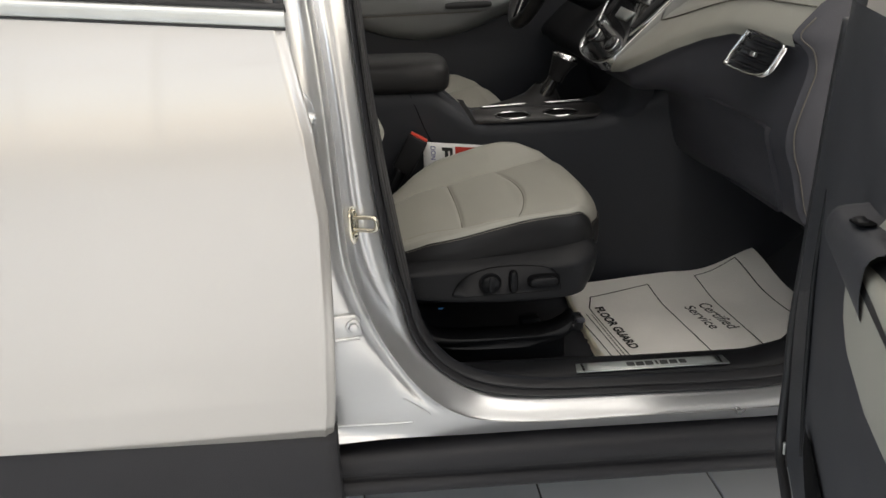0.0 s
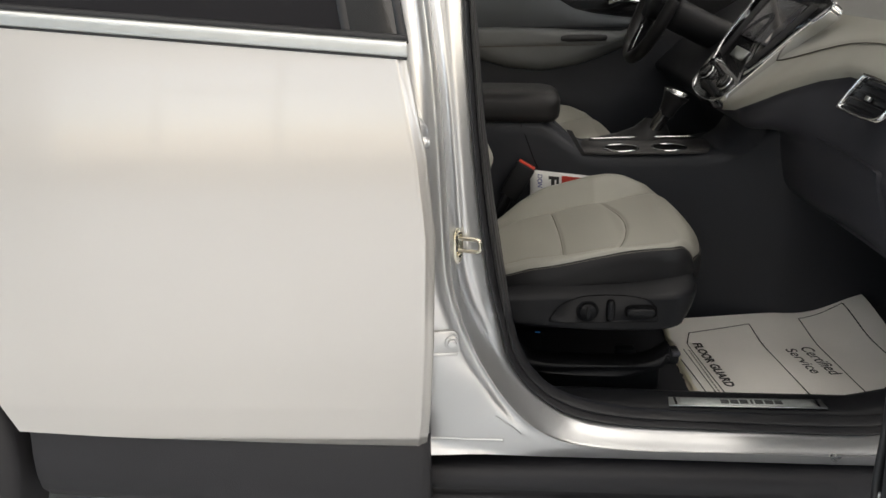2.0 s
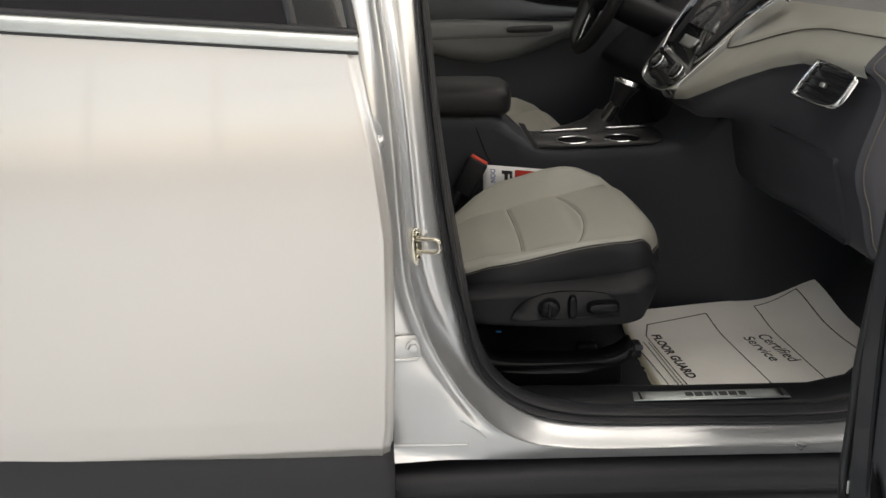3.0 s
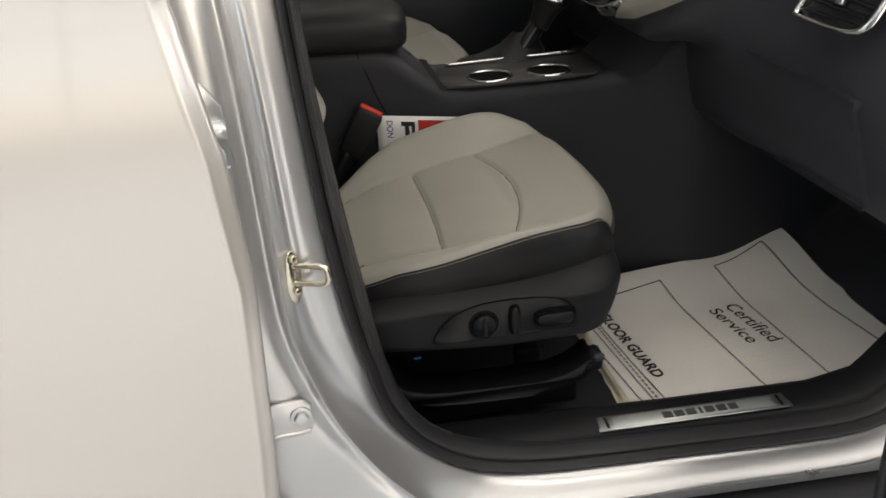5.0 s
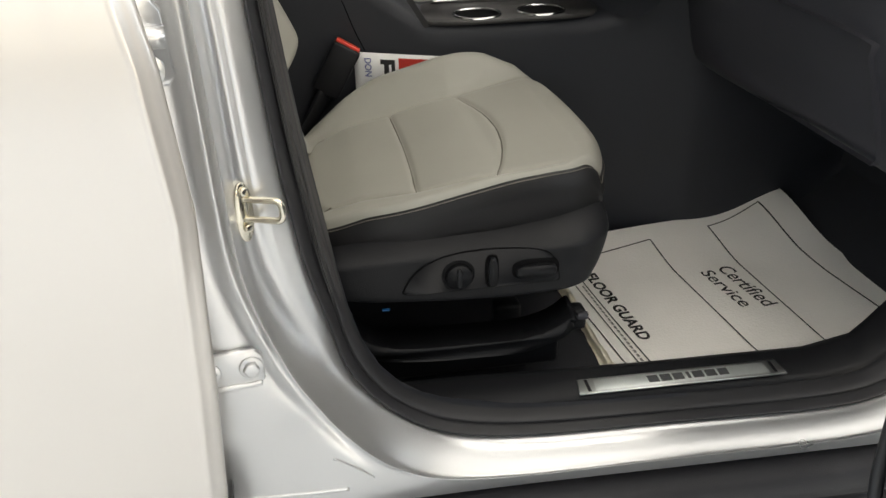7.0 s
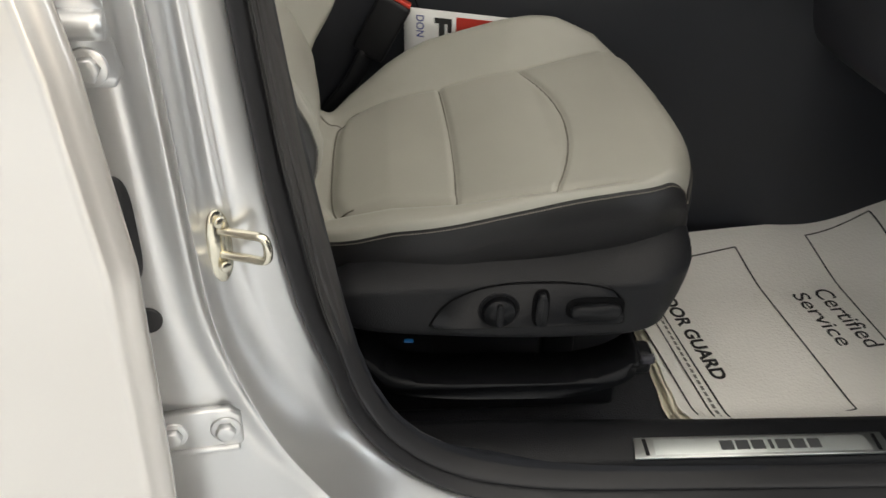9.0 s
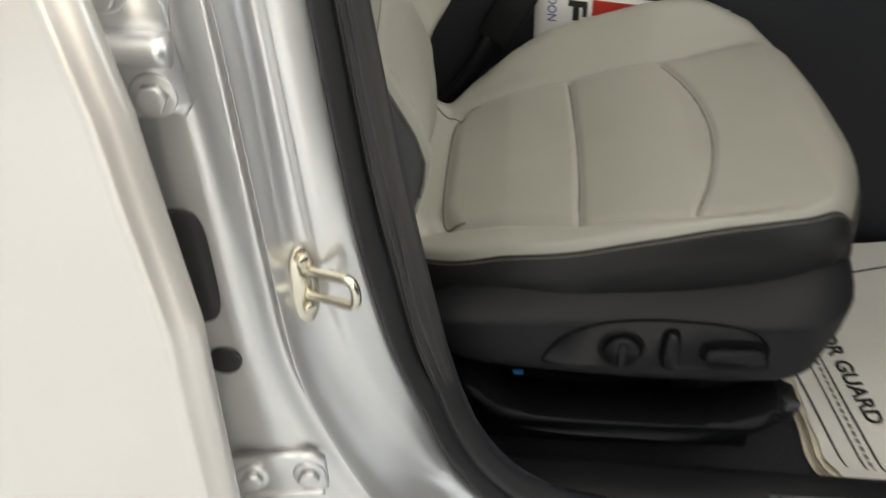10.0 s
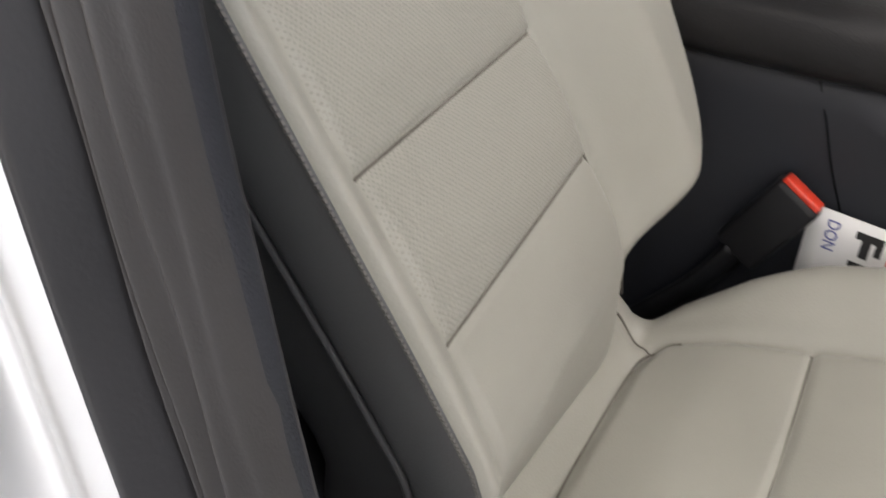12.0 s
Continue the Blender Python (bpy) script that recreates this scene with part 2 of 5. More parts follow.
def facing(origin, normal, up=(0, 0, 1)):
    """A pose whose z axis points along normal and whose y axis is as near to up as can be."""
    z = Vector(normal).normalized()
    x = Vector(up).cross(z).normalized()
    y = z.cross(x)
    m = Matrix((x, y, z)).transposed().to_4x4()
    m.translation = origin
    return m


def lettering(name, text, width, height, place, mat, parent, thick=0.0, ground=None):
    """Raised-ink lettering in the built-in font, scaled to a width and a height, starting at a pose."""
    cu = bpy.data.curves.new(name, "FONT")
    cu.body, cu.offset = text, thick
    ob = bpy.data.objects.new(name, cu)
    scene.collection.objects.link(ob)
    me = bpy.data.meshes.new_from_object(ob.evaluated_get(bpy.context.evaluated_depsgraph_get()))
    bpy.data.objects.remove(ob)
    bm = bmesh.new()
    bm.from_mesh(me)
    bpy.data.meshes.remove(me)
    xs, ys = [v.co.x for v in bm.verts], [v.co.y for v in bm.verts]
    fit = Matrix.Diagonal((width / (max(xs) - min(xs)), height / (max(ys) - min(ys)), 1, 1)) @ Matrix.Translation((-min(xs), -min(ys), 0))
    bmesh.ops.transform(bm, matrix=place @ fit, verts=bm.verts)
    if ground:
        for v in bm.verts:
            v.co.z = ground(v.co.x, v.co.y) + 0.0012
    return part(name, bm, mat, parent, smooth=False)


def smoothstep(a, b, x):
    s = min(1.0, max(0.0, (x - a) / (b - a)))
    return s * s * (3 - 2 * s)

# ---- the showroom ----
ROOM = (-6.0, 7.0, -6.0, 7.0, 3.4)


def wall_with_openings(name, a, b, openings, height, thick=0.15):
    """An upright wall from a to b, with rectangular openings (from, to, sill, head) along it."""
    a, b = Vector((*a, 0)), Vector((*b, 0))
    d = (b - a).normalized()
    side = Vector((-d.y, d.x, 0)) * thick
    bm = bmesh.new()
    cuts = sorted({0.0, (b - a).length, *[o[0] for o in openings], *[o[1] for o in openings]})
    for s0, s1 in zip(cuts, cuts[1:]):
        holes = [o for o in openings if o[0] <= s0 and o[1] >= s1]
        spans = [(0.0, holes[0][2]), (holes[0][3], height)] if holes else [(0.0, height)]
        for z0, z1 in spans:
            if z1 - z0 < 0.01:
                continue
            c = [a + d * s + side * k + Vector((0, 0, z)) for z in (z0, z1) for k in (0, 1) for s in (s0, s1)]
            v = [bm.verts.new(p) for p in c]
            for f in ((0, 1, 3, 2), (4, 6, 7, 5), (0, 4, 5, 1), (2, 3, 7, 6), (0, 2, 6, 4), (1, 5, 7, 3)):
                bm.faces.new([v[i] for i in f])
    bmesh.ops.recalc_face_normals(bm, faces=bm.faces)
    return tagged(part(name, bm, WALL, smooth=False), "plain light painted showroom wall", "wall", kind="structure")


x0, x1, y0, y1, top = ROOM
wall_with_openings("wall_south", (x1, y0), (x0, y0), [(1.5, 6.0, 0.35, 3.0), (6.3, 10.8, 0.35, 3.0)], top)
wall_with_openings("wall_north", (x0, y1), (x1, y1), [], top)
wall_with_openings("wall_east", (x1, y1), (x1, y0), [(5.5, 11.5, 0.35, 3.0)], top)
wall_with_openings("wall_west", (x0, y0), (x0, y1), [(1.5, 7.5, 0.35, 3.0)], top)
def window(name, a, b, inward, sill=0.35, head=3.0, bays=4):
    """A dark metal window frame with mullions and a transom in one opening, from a to b."""
    a, b, n = Vector((*a, 0)), Vector((*b, 0)), Vector((*inward, 0))
    d = b - a
    turn = math.degrees(math.atan2(d.y, d.x))
    ob = new(name)
    ob.location = (a + b) / 2 + Vector((0, 0, sill))
    tagged(ob, "dark metal framed showroom window", "window", kind="structure")
    mid = (a + b) / 2 + n * 0.18
    for z in (sill + 0.03, 2.25, head - 0.03):
        part("window_rail", block((mid.x, mid.y, z), (d.length, 0.06, 0.06), 0.004, (0, 0, turn)), MULLION, ob)
    for k in range(bays + 1):
        p = a + d * ((0.03 + (d.length - 0.06) * k / bays) / d.length) + n * 0.18
        part("mullion", block((p.x, p.y, (sill + head) / 2), (0.06, 0.06, head - sill - 0.13), 0.004, (0, 0, turn)), MULLION, ob)


window("window_1", (5.5, y0), (1.0, y0), (0, 1))
window("window_2", (0.7, y0), (-3.8, y0), (0, 1))
window("window_3", (x1, 1.5), (x1, -4.5), (-1, 0))
window("window_4", (x0, -4.5), (x0, 1.5), (1, 0))
tagged(part("ceiling", block(((x0 + x1) / 2, (y0 + y1) / 2, top + 0.05), (x1 - x0, y1 - y0, 0.1), 0), CEILING, smooth=False), "pale showroom ceiling board", "ceiling", kind="structure")

lamp_base = thing("ceiling_light", (-2.4, -2.6, top), "lit ceiling strip light with white housing", "ceiling light", "strip lights over the showroom")
part("housing", block((-2.4, -2.6, top - 0.03), (1.2, 0.16, 0.06), 0.008), CEILING, lamp_base)
part("diffuser", block((-2.4, -2.6, top - 0.066), (1.14, 0.12, 0.012), 0.004), TUBE, lamp_base)
for i in range(3):
    for j in range(3):
        if i or j:
            copy_thing(lamp_base, Matrix.Translation((-2.4 + 2.6 * i, -2.6 + 2.6 * j, top)))

# glowing panel modelled round the added fill lamp over the bay
fill_lamp = thing("ceiling_panel_light", (0.6, -2.0, top), "large lit white ceiling panel added as unseen fill light", "ceiling light")
part("housing", block((0.6, -2.0, top - 0.03), (6.5, 3.5, 0.06), 0.01), CEILING, fill_lamp)
part("diffuser", block((0.6, -2.0, top - 0.065), (6.4, 3.4, 0.01), 0.003), glowing("fill_panel_glow", (1.0, 0.95, 0.88), 1.6), fill_lamp)

# second added fill panel, unseen, lighting the cabin through the windscreen
fill_lamp = thing("ceiling_panel_light", (3.0, 1.35, top), "lit white ceiling panel over the bonnet, added as unseen fill light", "ceiling light")
part("housing", block((3.0, 1.35, top - 0.03), (4.5, 2.3, 0.06), 0.01), CEILING, fill_lamp)
part("diffuser", block((3.0, 1.35, top - 0.065), (4.4, 2.2, 0.01), 0.003), glowing("bonnet_fill_glow", (1.0, 0.955, 0.89), 1.6), fill_lamp)

# ---- the car's body ----
car = thing("car", CAR_BASE, "pearl white compact SUV with its front passenger door open", "car")


def skin_y(z):
    """How far out the side of the body stands at a height."""
    soft = 0.045 * smoothstep(0.46, 0.62, z) + 0.002
    return float(np.mean(np.interp(z + np.linspace(-soft, soft, 9), (0.30, 0.356, 0.388, 0.398, 0.46, 0.55, 0.70, 0.85, 0.95, 1.0, 1.06, 1.2, 1.5), (-0.060, -0.074, -0.098, -0.107, -0.122, -0.130, -0.134, -0.132, -0.122, -0.110, -0.098, -0.06, 0.10))))


def door_edge(z):
    return float(np.interp(z, (0.35, 0.37, 0.427, 0.563, 0.753, 0.88, 1.005, 1.1, 1.5), (-0.026, -0.025, -0.017, -0.008, -0.001, -0.011, -0.033, -0.050, -0.13)))


def belt(x):
    return 1.003 - 0.092 * (x + 0.037)


def door_tail(z):
    return float(np.interp(z, (0.2, 0.327, 0.413, 0.434, 0.444, 0.479, 0.56, 0.66, 0.8, 1.2), (-0.675, -0.69, -0.715, -0.722, -0.730, -0.745, -0.80, -0.88, -0.93, -0.97)))


def low_edge(x):
    """Height of the painted bottom edge of the rear door."""
    return 0.366 - 0.060 * x


# rear passenger door
rows = []
for k in range(110):
    f = k / 109
    row = []
    for i in range(45):
        s = i / 44
        z = 0.356 + (belt(-0.3) - 0.356) * f
        x = door_edge(z) - 0.022 - s * (door_edge(z) - 0.022 - door_tail(z))
        z = low_edge(x) + (belt(x) - low_edge(x)) * f
        row.append((x, skin_y(z) + 0.030 * max(0.0, -x - 0.25) ** 2, z))
    x, y, z = row[0]
    x += 0.018
    hem = [(x - 0.045, y + 0.050, z), (x - 0.020, y + 0.024, z), (x - 0.001, y + 0.020, z), (x + 0.0018, y + 0.015, z), (x + 0.002, y + 0.011, z), (x - 0.0005, y + 0.007, z), (x - 0.005, y + 0.0045, z), (x - 0.009, y + 0.0025, z), (x - 0.0105, y + 0.0002, z), (x - 0.013, y - 0.001, z), (x - 0.0155, y, z)]
    rows.append(hem + row)
rear_door = part("rear_door", sheet(rows), PAINT, car, "closed pearl white rear door")

# bright moulding under the window
def along_belt(dy, dz, xa=-0.037, xb=-0.95, n=24):
    return [(x, skin_y(belt(x)) + 0.030 * max(0.0, -x - 0.25) ** 2 + dy, belt(x) + dz) for x in np.linspace(xa, xb, n)]


part("belt_moulding", sheet([along_belt(0.012, -0.001), along_belt(-0.003, -0.0005), along_belt(-0.0065, 0.003), along_belt(-0.004, 0.009), along_belt(-0.0045, 0.0105), along_belt(-0.003, 0.017), along_belt(0.001, 0.022), along_belt(0.012, 0.022)]), SATIN, rear_door, "satin bright window moulding")
part("belt_gap", tube(along_belt(-0.0015, -0.0022)[::3] + along_belt(-0.0015, -0.0022)[-1:], 0.0021, 60, 6), RUBBER, rear_door)
part("window_seal", sheet([along_belt(0.001, 0.022), along_belt(-0.001, 0.026), along_belt(0.006, 0.030), along_belt(0.016, 0.029)]), RUBBER, rear_door)
part("rear_window_glass", sheet([[(x, -0.088 + 0.030 * max(0.0, -x - 0.25) ** 2, belt(x) + 0.018) for x in np.linspace(-0.118, -0.93, 20)], [(x, 0.035, 1.47) for x in np.linspace(-0.19, -0.90, 20)]]), TINT, rear_door, "dark tinted rear door glass")
part("glass_run", sheet([[(-0.112, -0.094, 1.02), (-0.116, -0.098, 1.02), (-0.125, -0.098, 1.02), (-0.128, -0.090, 1.02)], [(-0.19, 0.028, 1.47), (-0.194, 0.024, 1.47), (-0.203, 0.024, 1.47), (-0.206, 0.032, 1.47)]]), RUBBER, rear_door)
part("pillar_cover", sheet([[(-0.040, -0.094, 1.02), (-0.046, -0.101, 1.02), (-0.075, -0.100, 1.02), (-0.114, -0.096, 1.02)], [(-0.115, 0.028, 1.47), (-0.121, 0.021, 1.47), (-0.155, 0.022, 1.47), (-0.193, 0.026, 1.47)]]), GLOSS, rear_door, "gloss black pillar cover")
part("window_frame", tube([(-0.042, -0.098, 1.02), (-0.085, -0.03, 1.25), (-0.125, 0.03, 1.47)], 0.007, 30, 8), RUBBER, rear_door)

# dark lower cladding of the rear door
prof = ((0.010, 0.020), (-0.004, 0.006), (-0.010, 0.0), (-0.012, -0.006), (-0.017, -0.05), (-0.016, -0.09), (-0.008, -0.12), (0.02, -0.150), (0.05, -0.155))
cl = []
for x in np.linspace(-0.025, -0.690, 30):
    cl.append([(x, skin_y(0.365) + 0.030 * max(0.0, -x - 0.25) ** 2 + dy, low_edge(x) + dz - 0.001) for dy, dz in prof])
first = [(cl[0][0][0] + 0.001, p[1] + 0.05, p[2]) for p in cl[0]]
part("door_cladding", sheet([first, [(p[0] + 0.002, p[1] + 0.004, p[2]) for p in cl[0]], *cl]), CLADDING, rear_door, "grained dark grey lower cladding")

# rear quarter, wheel arch and tail
rows = []
for k in range(30):
    z = 0.50 + 0.47 * k / 29
    rows.append([(x, skin_y(z) + 0.030 * max(0.0, -x - 0.25) ** 2 + 0.10 * max(0.0, -x - 1.25) ** 2, z + 0.05 * (k / 29) + 0.06 * max(0.0, -x - 0.7) * k / 29) for x in np.linspace(door_tail(z) - 0.004, -1.95, 30)])
part("quarter_panel", sheet(rows), PAINT, car)
WHEEL = (-1.20, 0.36)
arch = []
for a in np.linspace(-0.35, math.pi + 0.35, 40):
    c, s = math.cos(a), math.sin(a)
    arch.append([(WHEEL[0] + r * c, y, WHEEL[1] + r * s) for r, y in ((0.400, 0.05), (0.400, -0.085), (0.405, -0.110), (0.44, -0.112), (0.475, -0.104), (0.485, -0.085), (0.485, 0.02))])
part("wheel_arch", sheet(arch), CLADDING, car, "grained dark grey wheel arch moulding")


def wheel(x, y, side):
    rim_y = y + side * 0.105
    tyre = []
    for a in np.linspace(0, 2 * math.pi, 49):
        c, s = math.cos(a), math.sin(a)
        tyre.append([(x + r * c, y + side * w, WHEEL[1] + r * s) for r, w in ((0.235, 0.105), (0.25, 0.115), (0.31, 0.120), (0.348, 0.105), (0.360, 0.07), (0.360, -0.07), (0.345, -0.11), (0.25, -0.11))])
    w = part("wheel", sheet(tyre), RUBBER, car, "black road tyre on an alloy rim")
    bm = disc(0.225, 0.02, facing((x, rim_y - side * 0.05, WHEEL[1]), (0, side, 0)))
    part("rim", bm, SATIN, w)
    for k in range(5):
        a = 2 * math.pi * k / 5
        part("spoke", block((x + 0.125 * math.cos(a), rim_y - side * 0.02, WHEEL[1] + 0.125 * math.sin(a)), (0.22, 0.03, 0.05), 0.008, (0, -math.degrees(a), 0)), SATIN, w)


for wx in (WHEEL[0], 1.61):
    wheel(wx, 0.02, -1)
    wheel(wx, 1.36, 1)

# sides, nose, tail and roof that close the car round the cabin
def shell(name, sections, mat=PAINT, label=""):
    return part(name, sheet([spline(s, 40) for s in sections]), mat, car, label)


shell("bonnet", [[(x, -0.06 + b, 0.62), (x, -0.05 + b, h - 0.12), (x, 0.06 + b, h - 0.02), (x, 0.40, h + 0.02), (x, 0.69, h + 0.03), (x, 0.98, h + 0.02), (x, 1.32 - b, h - 0.02), (x, 1.43 - b, h - 0.12), (x, 1.44 - b, 0.62)] for x, h, b in ((1.06, 1.02, 0.0), (1.3, 1.0, 0.0), (1.7, 0.96, 0.01), (2.0, 0.90, 0.06), (2.2, 0.80, 0.16), (2.28, 0.66, 0.28))])
shell("front_bumper", [[(1.95, 0.02, z), (2.15, 0.10, z), (2.29, 0.32, z), (2.33, 0.69, z), (2.29, 1.06, z), (2.15, 1.28, z), (1.95, 1.36, z)] for z in (0.24, 0.4, 0.62, 0.70)], CLADDING)
shell("tail", [[(-1.95, -0.02, z), (-2.15 + k, 0.04, z), (-2.24 + k, 0.30, z), (-2.26 + k, 0.69, z), (-2.24 + k, 1.08, z), (-2.15 + k, 1.34, z), (-1.95, 1.40, z)] for z, k in ((0.28, 0.0), (0.5, -0.02), (0.8, 0.0), (1.05, 0.06), (1.3, 0.22), (1.52, 0.45))])
shell("roof", [[(x, 0.10, h - 0.06), (x, 0.20, h - 0.01), (x, 0.45, h + 0.02), (x, 0.69, h + 0.025), (x, 0.93, h + 0.02), (x, 1.18, h - 0.01), (x, 1.28, h - 0.06)] for x, h in ((0.25, 1.53), (0.0, 1.58), (-0.5, 1.60), (-1.0, 1.58), (-1.5, 1.53), (-1.85, 1.46))])
shell("headliner", [[(x, 0.13, h), (x, 0.69, h + 0.01), (x, 1.25, h)] for x, h in ((0.22, 1.47), (-0.5, 1.53), (-1.3, 1.50), (-1.75, 1.40))], material("headliner_cloth", (0.42, 0.41, 0.38), 0.95, 0, 0.05, 20, 300, 0.4), "pale cloth headliner")
shell("far_side", [[(x, 1.42, 0.30), (x, 1.51, 0.55), (x, 1.512, 0.85), (x, 1.49, 0.98), (x, 1.46, 1.04)] for x in np.linspace(1.06, -1.95, 14)])
part("far_window_glass", sheet([[(x, 1.45, 1.04) for x in (0.75, 0.3, -0.1)], [(x, 1.31, 1.50) for x in (0.25, 0.0, -0.15)]]), GLASS, car, "clear driver door glass").visible_shadow = False
part("far_window_glass", sheet([[(x, 1.45, 1.05) for x in (-0.16, -0.9, -1.8)], [(x, 1.31, 1.49) for x in (-0.2, -0.9, -1.6)]]), TINT, car, "dark tinted far rear glass")
part("windscreen", sheet([[(1.03, y, 1.03) for y in (0.05, 0.69, 1.33)], [(0.28, y, 1.53) for y in (0.14, 0.69, 1.24)]]), GLASS, car, "clear raked windscreen").visible_shadow = False
part("windscreen_pillar", tube([(1.06, 0.0, 1.0), (0.7, 0.06, 1.28), (0.25, 0.13, 1.52)], 0.045, 30, 12), PAINT, car)
part("windscreen_pillar", tube([(1.06, 1.40, 1.0), (0.7, 1.33, 1.28), (0.25, 1.25, 1.52)], 0.045, 30, 12), PAINT, car)
part("far_centre_pillar", tube([(-0.10, 1.42, 0.35), (-0.08, 1.42, 0.9), (-0.16, 1.30, 1.50)], 0.05, 24, 10), TRIM, car)
part("underbody", block((-0.1, 0.69, 0.245), (3.9, 1.28, 0.03), 0.01), RUBBER, car)
part("cabin_back", sheet([[(-0.95, y, 0.30) for y in (-0.02, 0.69, 1.40)], [(-1.0, y, 0.95) for y in (-0.02, 0.69, 1.40)], [(-1.2, y, 1.50) for y in (0.10, 0.69, 1.28)]]), TRIM, car, "dark trim behind the cabin")

# ---- the front door opening: pillar, sill and seals ----
#            E0: outer edge      R1: outer ridge     R2: inner ridge      WO: seal outside    WI: seal inside
RING = [
    ((-0.150, 0.005, 1.450), (-0.085, 0.040, 1.450), (-0.052, 0.045, 1.450), (-0.025, 0.052, 1.450), (0.005, 0.075, 1.450)),
    ((-0.105, -0.050, 1.200), (-0.026, -0.012, 1.200), (0.002, -0.018, 1.200), (0.034, -0.014, 1.200), (0.046, 0.036, 1.200)),
    ((-0.085, -0.070, 1.030), (-0.003, -0.038, 1.030), (0.017, -0.026, 1.030), (0.042, -0.022, 1.030), (0.061, 0.017, 1.030)),
    ((-0.080, -0.078, 0.884), (0.008, -0.045, 0.884), (0.028, -0.029, 0.885), (0.050, -0.024, 0.885), (0.070, 0.022, 0.895)),
    ((-0.078, -0.080, 0.767), (0.012, -0.045, 0.767), (0.035, -0.029, 0.765), (0.059, -0.023, 0.765), (0.084, 0.026, 0.765)),
    ((-0.078, -0.080, 0.709), (0.014, -0.045, 0.709), (0.039, -0.027, 0.708), (0.065, -0.020, 0.708), (0.091, 0.028, 0.715)),
    ((-0.078, -0.080, 0.626), (0.020, -0.045, 0.626), (0.054, -0.019, 0.623), (0.077, -0.008, 0.620), (0.101, 0.031, 0.645)),
    ((-0.076, -0.080, 0.530), (0.050, -0.045, 0.530), (0.080, -0.004, 0.545), (0.094, 0.012, 0.545), (0.112, 0.042, 0.567)),
    ((-0.074, -0.078, 0.450), (0.078, -0.043, 0.475), (0.100, 0.015, 0.472), (0.108, 0.029, 0.476), (0.128, 0.058, 0.488)),
    ((-0.070, -0.050, 0.338), (0.108, -0.040, 0.426), (0.135, 0.020, 0.424), (0.139, 0.030, 0.426), (0.160, 0.060, 0.428)),
    ((0.050, -0.033, 0.325), (0.150, -0.037, 0.378), (0.181, 0.020, 0.386), (0.184, 0.030, 0.385), (0.204, 0.060, 0.395)),
    ((0.160, -0.019, 0.311), (0.210, -0.030, 0.343), (0.232, 0.020, 0.357), (0.234, 0.030, 0.361), (0.248, 0.060, 0.378)),
    ((0.300, -0.012, 0.303), (0.320, -0.022, 0.3245), (0.325, 0.018, 0.338), (0.325, 0.030, 0.346), (0.330, 0.060, 0.362)),
    ((0.500, -0.012, 0.297), (0.500, -0.022, 0.320), (0.500, 0.018, 0.331), (0.500, 0.030, 0.338), (0.500, 0.060, 0.352)),
    ((0.730, -0.012, 0.2905), (0.730, -0.022, 0.3147), (0.730, 0.018, 0.3245), (0.730, 0.030, 0.3285), (0.725, 0.060, 0.346)),
    ((0.860, -0.014, 0.292), (0.835, -0.026, 0.340), (0.825, 0.020, 0.350), (0.822, 0.030, 0.352), (0.800, 0.060, 0.362)),
    ((0.950, -0.040, 0.330), (0.910, -0.040, 0.410), (0.890, 0.020, 0.415), (0.885, 0.030, 0.418), (0.850, 0.060, 0.420)),
    ((1.000, -0.045, 0.550), (0.945, -0.042, 0.560), (0.920, 0.020, 0.560), (0.915, 0.030, 0.560), (0.885, 0.060, 0.560)),
    ((1.020, -0.045, 0.850), (0.960, -0.040, 0.850), (0.935, 0.022, 0.850), (0.930, 0.030, 0.850), (0.900, 0.060, 0.850)),
    ((0.980, -0.020, 1.080), (0.900, -0.020, 1.060), (0.875, 0.030, 1.050), (0.870, 0.040, 1.050), (0.840, 0.070, 1.040)),
    ((0.480, 0.085, 1.430), (0.450, 0.075, 1.390), (0.440, 0.100, 1.375), (0.438, 0.108, 1.372), (0.425, 0.125, 1.355)),
    ((0.150, 0.110, 1.530), (0.150, 0.098, 1.500), (0.150, 0.118, 1.490), (0.150, 0.125, 1.488), (0.150, 0.140, 1.475)),
    ((-0.100, 0.110, 1.540), (-0.090, 0.100, 1.510), (-0.080, 0.120, 1.500), (-0.078, 0.127, 1.498), (-0.060, 0.142, 1.485)),
]
LOOP = np.array([[c for p in st for c in p] for st in RING])
LOOP = spline(LOOP, 300)
for _ in range(5):
    LOOP[1:-1] = (LOOP[:-2] + 2 * LOOP[1:-1] + LOOP[2:]) / 4
LOOP = LOOP.reshape(-1, 5, 3)


def across(st, marks):
    """Points across the ring at one station: (from, to, share, push along y)."""
    return [tuple(st[i] * (1 - s) + st[j] * s + np.array((0, push, 0))) for i, j, s, push in marks]


# push of the sill's own profile at a share of the way from one line of the ring to the next
SILL_AT = ((0.0, -0.0015), (0.10, -0.0015), (0.25, 0.001), (0.85, 0.0), (0.97, -0.0015), (1.0, -0.001), (1.03, 0.001), (1.10, 0.0045), (1.22, 0.004), (1.5, 0.0015), (1.8, 0.0), (3.0, 0.0), (3.12, 0.002), (3.3, 0.02))


